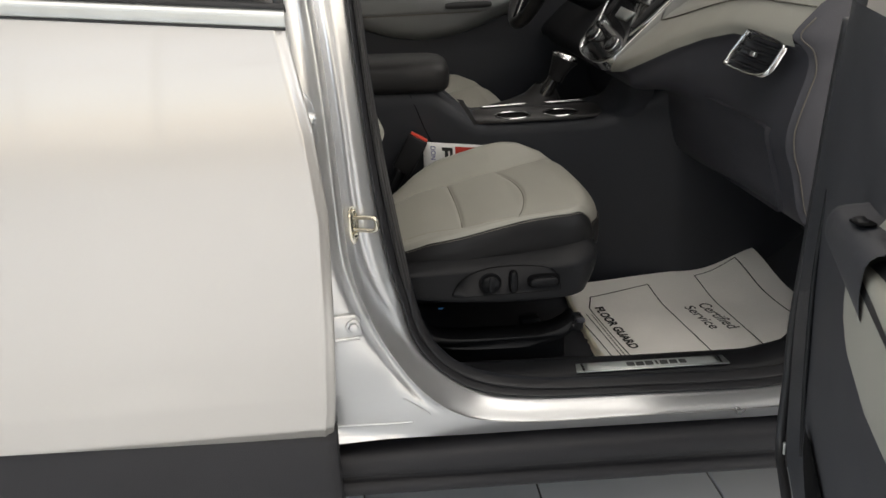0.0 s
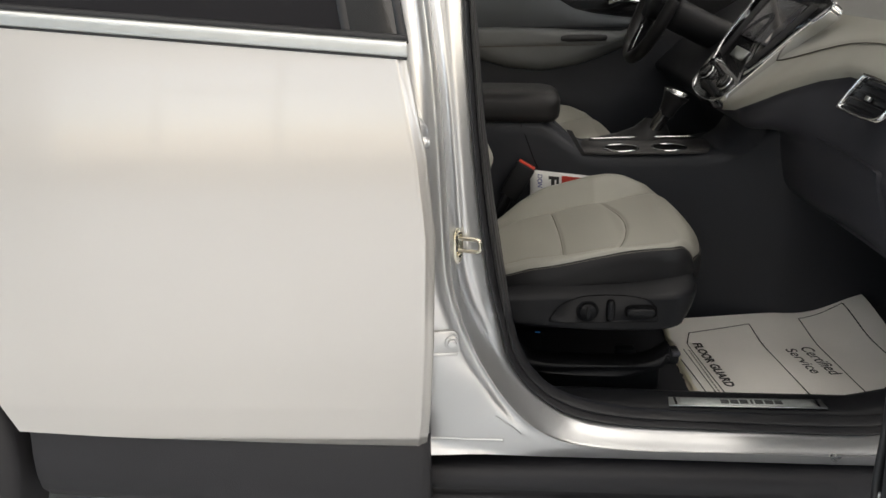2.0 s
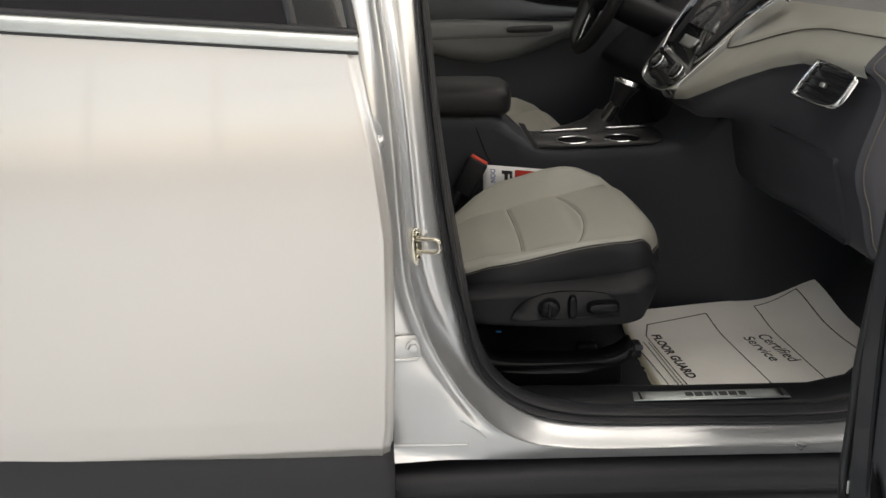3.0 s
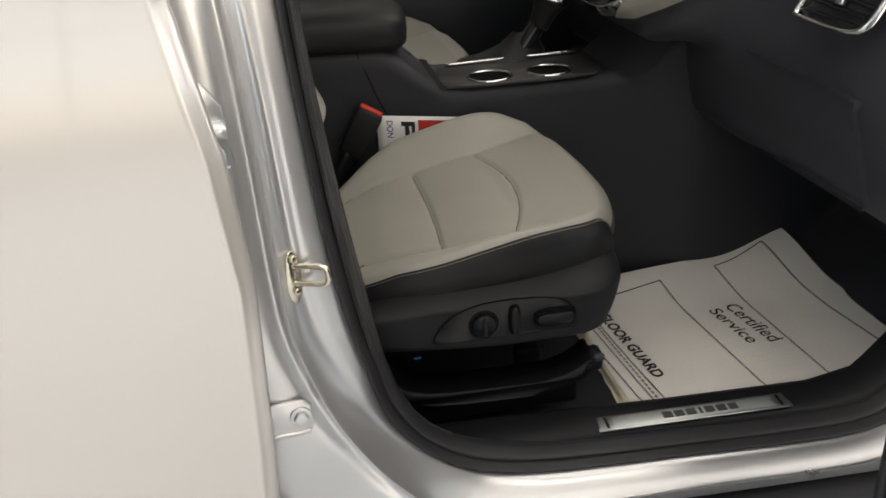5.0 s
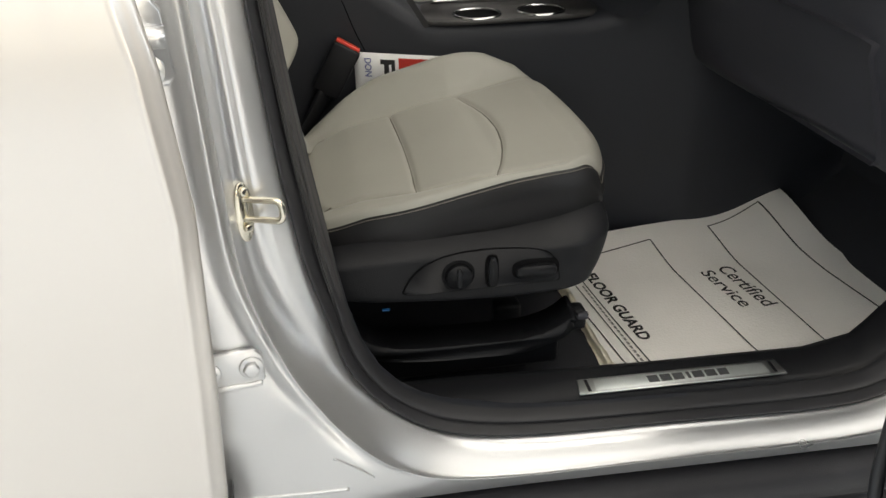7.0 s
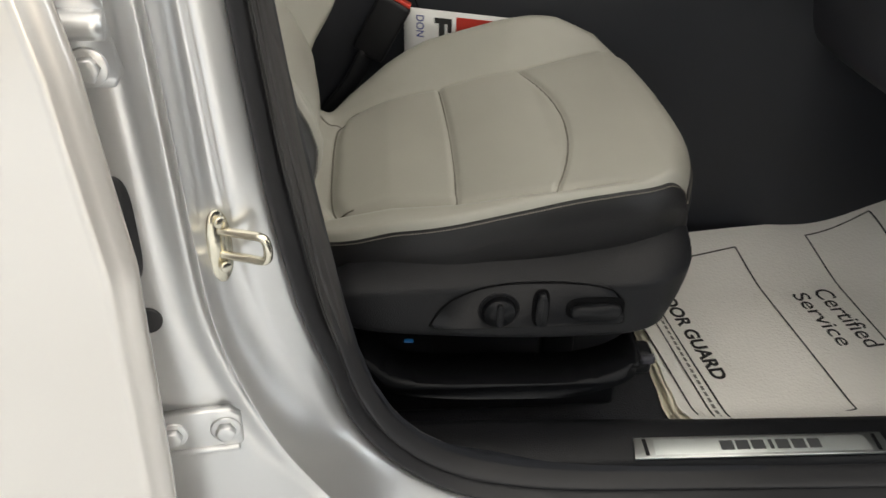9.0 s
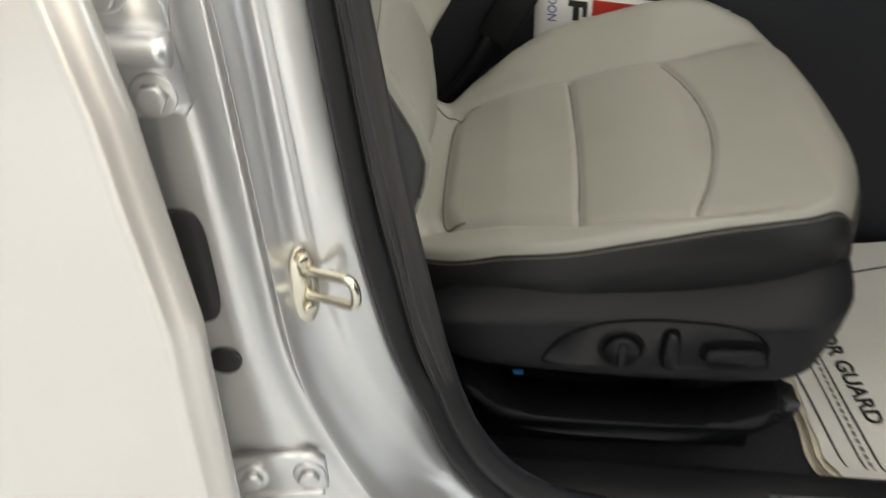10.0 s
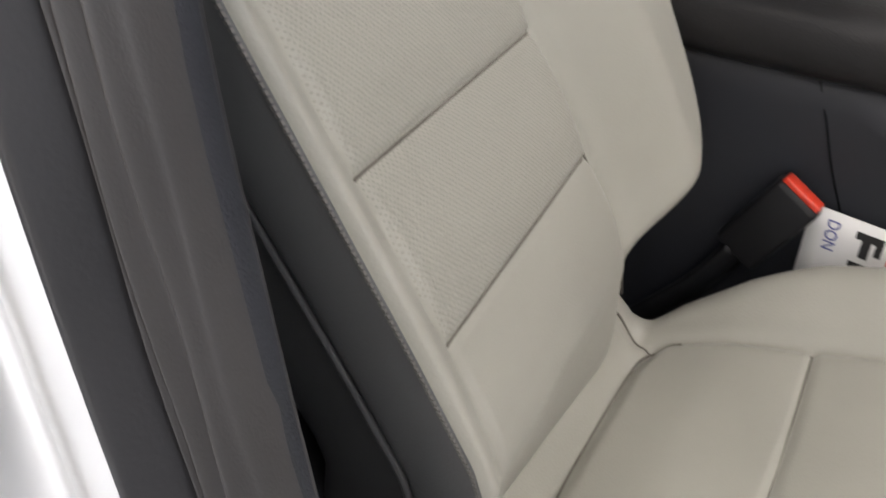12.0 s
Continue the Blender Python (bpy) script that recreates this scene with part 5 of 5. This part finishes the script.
part("glove_box_lid", sheet([[(0.7595 - 0.013 * k + float(np.interp(z, (0.62, 0.71, 0.80), (0.010, -0.018, -0.040))) , y, z) for y, z in spline(gl + [gl[0]], 60)] for k in (0.0, 0.6, 0.8)] , closed=False), DASH, dash)
# side vent with its bright frame
VM = facing((0.7045, 0.118, 0.8965), (-0.80, -0.25, 0.42), (0.62, 0.05, 0.78))


def vent_outline(grow):
    pts = [(-0.062, -0.026), (0.040, -0.034), (0.058, -0.026), (0.066, 0.026), (0.058, 0.036), (-0.040, 0.034), (-0.058, 0.026)]
    return [((-x * 0.86 + 0.36 * y) * grow, y * grow) for x, y in pts][::-1]


def ring_on(m, outer, inner, height, n=72):
    a, b = spline(outer + [outer[0]], n + 1)[:-1], spline(inner + [inner[0]], n + 1)[:-1]
    rows = [[m @ Vector((*p, 0.0)) for p in a], [m @ Vector((*p, height * 0.8)) for p in a * 0.985], [m @ Vector((*p, height)) for p in (a + b) / 2], [m @ Vector((*p, height * 0.7)) for p in b * 1.01], [m @ Vector((*p, -0.006)) for p in b]]
    return sheet(rows, closed=True)


vent = part("side_vent", ring_on(VM, vent_outline(1.0), vent_outline(0.86), 0.009), CHROME, car, "satin framed dashboard air vent")
part("vent_back", slab(vent_outline(0.83), 0.002, 0, VM @ Matrix.Translation((0, 0, -0.006))), RUBBER, vent, smooth=False)
for k in range(4):
    part("vent_slat", block(VM @ Vector((0.36 * (-0.020 + 0.0135 * k), -0.020 + 0.0135 * k, 0.0)), (0.084, 0.003, 0.010), 0.001, [math.degrees(a) for a in (VM.to_3x3() @ Matrix.Rotation(0.5, 3, "X")).to_euler()]), PLASTIC, vent)
part("vent_tab", block(VM @ Vector((0.0, 0.0, 0.006)), (0.012, 0.008, 0.008), 0.002, [math.degrees(a) for a in VM.to_euler()]), SATIN, vent)

# centre stack with screen, bright surround and knobs
CM = facing((0.668, 0.645, 0.922), (-0.74, -0.14, 0.66), (0.66, 0, 0.74))
stack_line = [(-0.10, -0.09), (-0.085, -0.125), (-0.04, -0.142), (0.04, -0.142), (0.085, -0.125), (0.10, -0.09), (0.135, 0.06), (0.15, 0.15), (-0.15, 0.15), (-0.135, 0.06)]
stack = part("console_fascia", slab([tuple(p) for p in spline(stack_line + [stack_line[0]], 80)[:-1]], 0.022, 0.008, CM), GLOSS, car, "gloss black centre fascia with screen and knobs")
part("stack_surround", ring_on(CM, [(1.03 * x, 1.025 * y) for x, y in stack_line], [(0.975 * x, 0.98 * y) for x, y in stack_line], 0.026, 120), CHROME, stack, "bright rounded stack surround")
for sgn in (-1, 1):
    part("stack_trim", tube([CM @ Vector((sgn * 0.090, -0.060, 0.024)), CM @ Vector((sgn * 0.118, -0.01, 0.026)), CM @ Vector((sgn * 0.138, 0.06, 0.026)), CM @ Vector((sgn * 0.168, 0.15, 0.022))], 0.003, 40, 8, 1.3), CHROME, stack, "bright stack surround")
    part("stack_vent", slab([(sgn * 0.078 - 0.012, -0.04), (sgn * 0.078 + 0.012, -0.04), (sgn * 0.108 + 0.014, 0.13), (sgn * 0.108 - 0.014, 0.13)], 0.004, 0.001, CM @ Matrix.Translation((0, 0, 0.022))), RUBBER, stack)
    knob = part("climate_knob", disc(0.017, 0.016, CM @ Matrix.Translation((sgn * 0.056, -0.092, 0.022)), 0.003), GLOSS, stack)
    part("knob_ring", disc(0.0185, 0.006, CM @ Matrix.Translation((sgn * 0.056, -0.092, 0.022)), 0.002), CHROME, stack)
part("screen", slab([(-0.075, 0.015), (0.075, 0.015), (0.082, 0.125), (-0.082, 0.125)], 0.003, 0.001, CM @ Matrix.Translation((0, 0, 0.022))), material("screen_glass", (0.05, 0.05, 0.055), 0.08, 0, 0.05, 5, 50, 0, coat=0.5), stack, "dark touch screen")
part("button_row", slab([(-0.03, -0.035), (0.03, -0.035), (0.036, -0.010), (-0.036, -0.010)], 0.006, 0.002, CM @ Matrix.Translation((0, 0, 0.022))), SATIN, stack)
part("fascia_foot", sheet([spline([(x + 0.03, 0.555, z), (x, 0.60, z + 0.002), (x - 0.006, 0.69, z + 0.004), (x, 0.78, z + 0.002), (x + 0.03, 0.825, z)], 24) for x, z in ((0.640, 0.86), (0.648, 0.80), (0.650, 0.76), (0.630, 0.728), (0.600, 0.710))]), TRIM, dash)

# steering wheel
SM = facing((0.535, 1.04, 1.028), (-0.90, 0.0, 0.43), (0.43, 0, 0.90))
rim = [SM @ Vector((0.168 * math.cos(a), 0.168 * math.sin(a), 0)) for a in np.linspace(0, 2 * math.pi, 41)]
wheel_ob = part("steering_wheel", tube(rim, 0.0165, 120, 12), BLACK_LEATHER, car, "black leather steering wheel")
part("wheel_hub", slab([tuple(p) for p in oval(0.15, 0.125, 48, 2.6)], 0.03, 0.012, SM @ Matrix.Translation((0, 0, -0.012))), PLASTIC, wheel_ob)
for a in (0.0, math.pi, 1.5 * math.pi):
    c, s = math.cos(a), math.sin(a)
    part("wheel_spoke", tube([SM @ Vector((0.06 * c, 0.06 * s, 0.0)), SM @ Vector((0.12 * c, 0.12 * s, 0.004)), SM @ Vector((0.165 * c, 0.165 * s, 0.0))], 0.018, 16, 10, 0.5), PLASTIC, wheel_ob)
    part("spoke_trim", tube([SM @ Vector((0.08 * c - 0.014 * s, 0.08 * s + 0.014 * c, 0.012)), SM @ Vector((0.15 * c - 0.014 * s, 0.15 * s + 0.014 * c, 0.008))], 0.003, 10, 8), CHROME, wheel_ob)
part("hub_badge", slab([(-0.018, -0.004), (-0.008, -0.006), (0.008, -0.006), (0.018, -0.004), (0.018, 0.004), (0.008, 0.006), (-0.008, 0.006), (-0.018, 0.004)], 0.003, 0.001, SM @ Matrix.Translation((0, 0, 0.019))), ZINC, wheel_ob, "plain gold badge")
part("steering_column", tube([(0.56, 1.03, 0.99), (0.66, 1.03, 0.94), (0.80, 1.03, 0.88)], 0.042, 16, 14), PLASTIC, wheel_ob)

# driver's door, seen across the cabin
def panel_y(z):
    return 1.325 + 0.03 * smoothstep(0.9, 1.1, z) - 0.012 * smoothstep(0.8, 0.7, z)


drv = part("driver_door_panel", sheet([[(x, panel_y(z), z) for x in np.linspace(-0.06, 0.98, 30)] for z in np.linspace(0.32, 1.06, 30)]), TRIM, car, "black driver door panel with light inserts toned for shade")
arm_low = ((-0.04, 0.880), (0.05, 0.859), (0.14, 0.832), (0.24, 0.818), (0.34, 0.832), (0.41, 0.854), (0.49, 0.885), (0.60, 0.915))
rows = []
for x in np.linspace(-0.04, 0.60, 44):
    lo = float(np.interp(x, [p[0] for p in arm_low], [p[1] for p in arm_low]))
    hi = 0.938 - 0.02 * smoothstep(0.1, 0.5, x)
    rows.append([(x, y, z) for y, z in spline([(1.325, lo - 0.01), (1.300, lo), (1.282, lo + 0.02), (1.276, max(lo + 0.022, 0.884)), (1.279, max(lo + 0.024, 0.887)), (1.274, max(lo + 0.028, 0.893)), (1.276, max(lo + 0.034, hi - 0.010)), (1.292, max(lo + 0.038, hi)), (1.33, max(lo + 0.040, hi + 0.004))], 36)])
part("door_armrest", sheet(rows), SHADED_ARMREST, drv, "light vinyl driver door armrest, darkened for shade")
# shade of the armrest seam as a thin dark tube
part("armrest_seam_shade", tube([(x, 1.275, 0.887) for x in np.linspace(-0.03, 0.40, 8)], 0.0015, 40, 6), SEAM, drv)
rows = []
for x in np.linspace(-0.04, 0.56, 40):
    hi = float(np.interp(x, (-0.04, 0.22, 0.26, 0.29, 0.34, 0.40, 0.49, 0.56), (1.10, 1.09, 1.050, 1.016, 0.986, 0.971, 0.959, 0.950)))
    rows.append([(x, 1.318, 0.934), (x, 1.306, 0.940), (x, 1.304, (0.94 + hi) / 2), (x, 1.308, hi - 0.004), (x, 1.318, hi), (x, 1.332, hi + 0.002)])
part("door_insert", sheet(rows), SHADED_CLOTH, drv, "light upper door insert, toned blue grey for shade")
part("upper_trim", sheet([spline([(x, 1.334, 0.94), (x, 1.322, 1.0), (x, 1.330, 1.06), (x, 1.36, 1.09)], 12) for x in np.linspace(0.20, 0.98, 20)]), GLOSS, drv, "black upper door trim")
part("pull_slot", slab([tuple(p) for p in oval(0.135, 0.020, 30, 4)], 0.002, 0.0005, facing((0.365, 1.2725, 0.907), (0, -1, 0.05))), RUBBER, drv)
part("door_handle", tube([(0.440, 1.318, 1.006), (0.465, 1.304, 1.014), (0.500, 1.304, 1.010), (0.545, 1.316, 1.000)], lambda s: 0.012 - 0.007 * s, 24, 10, 0.6), CHROME, drv, "chrome inner door handle")

# ---- open front passenger door ----
DOOR_AT, DOOR_TURN = Vector((0.695, -0.10, 0.0)), radians(70)
DU = Vector((-math.cos(DOOR_TURN), -math.sin(DOOR_TURN), 0))
DN = Vector((-math.sin(DOOR_TURN), math.cos(DOOR_TURN), 0))


def on_door(u, n, z):
    """A point of the open door: u from its hinge edge, n out of its trimmed face, z up."""
    return DOOR_AT + DU * u + DN * n + Vector((0, 0, z))


def front_u(z):
    return float(np.interp(z, (0.25, 0.34, 0.52, 0.67, 0.87, 1.0, 1.1), (0.05, 0.0, 0.0, 0.03, 0.09, 0.14, 0.18)))


def rear_u(z):
    return float(np.interp(z, (0.25, 0.33, 0.45, 0.7, 1.02), (0.80, 0.88, 0.94, 0.97, 0.95)))


def door_low(u):
    return 0.30 + 0.04 * smoothstep(0.1, 0.0, u) + 0.06 * smoothstep(0.75, 0.95, u)


rows = []
for k in range(36):
    f = k / 35
    row = []
    for i in range(40):
        s = i / 39
        z = 0.30 + 0.72 * f
        u = front_u(z) + (rear_u(z) - front_u(z)) * s
        rim = min(s / 0.05, (1 - s) / 0.05, f / 0.05, 1.0)
        row.append(on_door(u, -0.022 * (1 - min(1, rim)) ** 2 - 0.010 * smoothstep(0.15, 0.0, s) + 0.008 * math.sin(math.pi * f), z))
    rows.append(row)
front_door = part("front_door", sheet(rows), DOOR_TRIM, car, "open front passenger door with black and light grey trim")
rows = []
for k in range(30):
    z = 0.27 + 0.76 * k / 29
    rows.append([on_door(front_u(z) - 0.03 + (rear_u(z) + 0.05 - front_u(z)) * s, -0.135 - (skin_y(z) + 0.134) * 0.9, z) for s in np.linspace(0, 1, 30)])
part("door_skin", sheet(rows), PAINT, front_door, "pearl white door skin")
for name, uf in (("hinge_side", lambda z: front_u(z) - 0.002), ("latch_side", lambda z: rear_u(z) + 0.012)):
    part(name, sheet([[on_door(uf(z), n, z) for n in (-0.02, -0.05, -0.10, -0.13)] for z in np.linspace(0.29, 1.02, 24)]), PAINT, front_door)
part("door_bottom", sheet([[on_door(u, n, 0.296) for n in (-0.02, -0.06, -0.11)] for u in np.linspace(0.04, 0.86, 20)]), PAINT, front_door)
# cream armrest and insert
rows = []
for u in np.linspace(0.54, 0.92, 44):
    lo = float(np.interp(u, (0.54, 0.56, 0.60, 0.68, 0.76, 0.92), (0.800, 0.762, 0.735, 0.728, 0.735, 0.75)))
    hi = float(np.interp(u, (0.54, 0.57, 0.61, 0.92), (0.812, 0.835, 0.848, 0.86)))
    lift = 0.002 + 0.036 * smoothstep(0.535, 0.585, u)
    rows.append(spline([on_door(u, -0.012, lo), on_door(u, lift * 0.55, lo + 0.006), on_door(u, lift * 0.9, lo + 0.025), on_door(u, lift, (lo + hi) / 2 + 0.01), on_door(u, lift * 0.96, hi - 0.012), on_door(u, lift * 0.8, hi), on_door(u, -0.012, hi + 0.003)], 30))
rest = part("door_armrest", sheet(rows), LEATHER, front_door, "light grey leather door armrest")
part("pull_cup", sheet([spline([on_door(u, n, z) for n, z in ((0.006, 0.8545), (0.020, 0.8535), (0.033, 0.846), (0.0385, 0.833))], 12) for u in np.linspace(0.625, 0.80, 14)]), RUBBER, front_door, "dark pull cup")
pod = []
for u in np.linspace(0.448, 0.660, 26):
    g = smoothstep(0.446, 0.475, u)
    hi = 0.842 + 0.012 * g + 0.018 * smoothstep(0.47, 0.66, u)
    pod.append(spline([on_door(u, -0.012, 0.790), on_door(u, 0.024 * g, 0.800), on_door(u, 0.040 * g, 0.818), on_door(u, 0.041 * g, hi - 0.016), on_door(u, 0.034 * g, hi - 0.004), on_door(u, 0.020 * g, hi), on_door(u, -0.012, hi + 0.004)], 26))
switch_pod = part("switch_pod", sheet(pod), DOOR_TRIM, front_door, "dark grey window switch pod")
# shade round the window switch, put on as a near-black plate
part("switch_well_shade", slab([tuple(p) for p in oval(0.050, 0.017, 30, 4)], 0.0015, 0.0006, facing(on_door(0.560, 0.026, 0.8628), (0.05, 0.2, 0.97), tuple(DN))), GAP_SHADE, switch_pod)
part("window_switch", block(on_door(0.560, 0.027, 0.8635), (0.012, 0.026, 0.005), 0.003, (0, 0, math.degrees(DOOR_TURN) - 90)), PLASTIC, switch_pod)
# the pocket's inner shade as a near-black sheet on uncut trim
part("map_pocket_shade", sheet([[on_door(u0 + (u1 - u0) * s, n, z) for s, n in ((0.0, 0.0102), (0.04, 0.0115), (0.5, 0.0125), (0.96, 0.0115), (1.0, 0.0102))] for z, u0, u1 in ((0.512, 0.300, 0.340), (0.506, 0.300, 0.440), (0.495, 0.300, 0.478), (0.480, 0.302, 0.474), (0.462, 0.322, 0.462), (0.446, 0.352, 0.448), (0.434, 0.384, 0.430))]), GAP_SHADE, front_door, "near-black sheet for the shade in the door pocket mouth")
rows = []
for u in np.linspace(0.61, 0.92, 24):
    lo = 0.868 + 0.01 * smoothstep(0.61, 0.66, u)
    hi = float(np.interp(u, (0.61, 0.66, 0.72, 0.92), (0.885, 0.925, 0.95, 0.96)))
    rows.append(spline([on_door(u, 0.004, lo), on_door(u, 0.022, lo + 0.008), on_door(u, 0.024, (lo + hi) / 2), on_door(u, 0.016, hi), on_door(u, 0.0, hi + 0.004)], 14))
part("door_insert", sheet(rows), LEATHER, front_door, "light grey door insert")
part("door_crease", tube([on_door(0.262, 0.004, 0.44), on_door(0.262, 0.010, 0.56), on_door(0.246, 0.010, 0.69), on_door(0.24, 0.004, 0.80)], 0.004, 30, 8), PLASTIC, front_door)
part("edge_clip", block(on_door(0.107, 0.004, 0.352), (0.006, 0.004, 0.020), 0.001, (0, 0, math.degrees(DOOR_TURN))), SATIN, front_door)
part("door_seal_strip", tube([on_door(0.15, -0.012, 0.99), on_door(0.105, -0.010, 0.87), on_door(0.05, -0.008, 0.68), on_door(0.012, -0.004, 0.52), on_door(0.010, -0.004, 0.42), on_door(0.03, 0.0, 0.315), on_door(0.12, 0.0, 0.295), on_door(0.5, 0.0, 0.29)], 0.008, 70, 8), RUBBER, front_door)

# ---- tiled showroom floor ----
PITCH, JOINT = 0.366, 0.004
floor_ob = tagged(part("floor", block(((x0 + x1) / 2, (y0 + y1) / 2, -0.03), (x1 - x0, y1 - y0, 0.05), 0), GROUT, smooth=False), "grey ceramic tiled showroom floor with dark joints", "floor", kind="structure")


def tile_mesh():
    bm = block((0, 0, 0), (PITCH - JOINT, PITCH - JOINT, 0.012), 0.0018, segments=1)
    me = bpy.data.meshes.new("tile")
    bm.to_mesh(me)
    bm.free()
    me.materials.append(TILE)
    return me


tile_data = tile_mesh()
far_tiles = bmesh.new()
count = 0
for i in range(-17, 19):
    for j in range(-17, 19):
        x, y = 0.361 + PITCH * (i + 0.5), 0.30 + PITCH * (j + 0.5)
        if not (x0 + 0.2 < x < x1 - 0.2 and y0 + 0.2 < y < y1 - 0.2):
            continue
        if -2.2 < x < 3.0 and -2.2 < y < 1.6 and count < 150:
            count += 1
            t = new("tile", tile_data)
            t.location = (x, y, -0.006)
            t.parent = floor_ob
        else:
            h = PITCH / 2 - JOINT / 2
            v = [far_tiles.verts.new((x + a * h, y + b * h, z)) for z in (-0.006, 0.0) for a, b in ((-1, -1), (1, -1), (1, 1), (-1, 1))]
            far_tiles.faces.new(v[4:])
            for k in range(4):
                far_tiles.faces.new((v[k], v[(k + 1) % 4], v[4 + (k + 1) % 4], v[4 + k]))
tagged(part("far_tiles", far_tiles, TILE, floor_ob, smooth=False), kind="stuff")
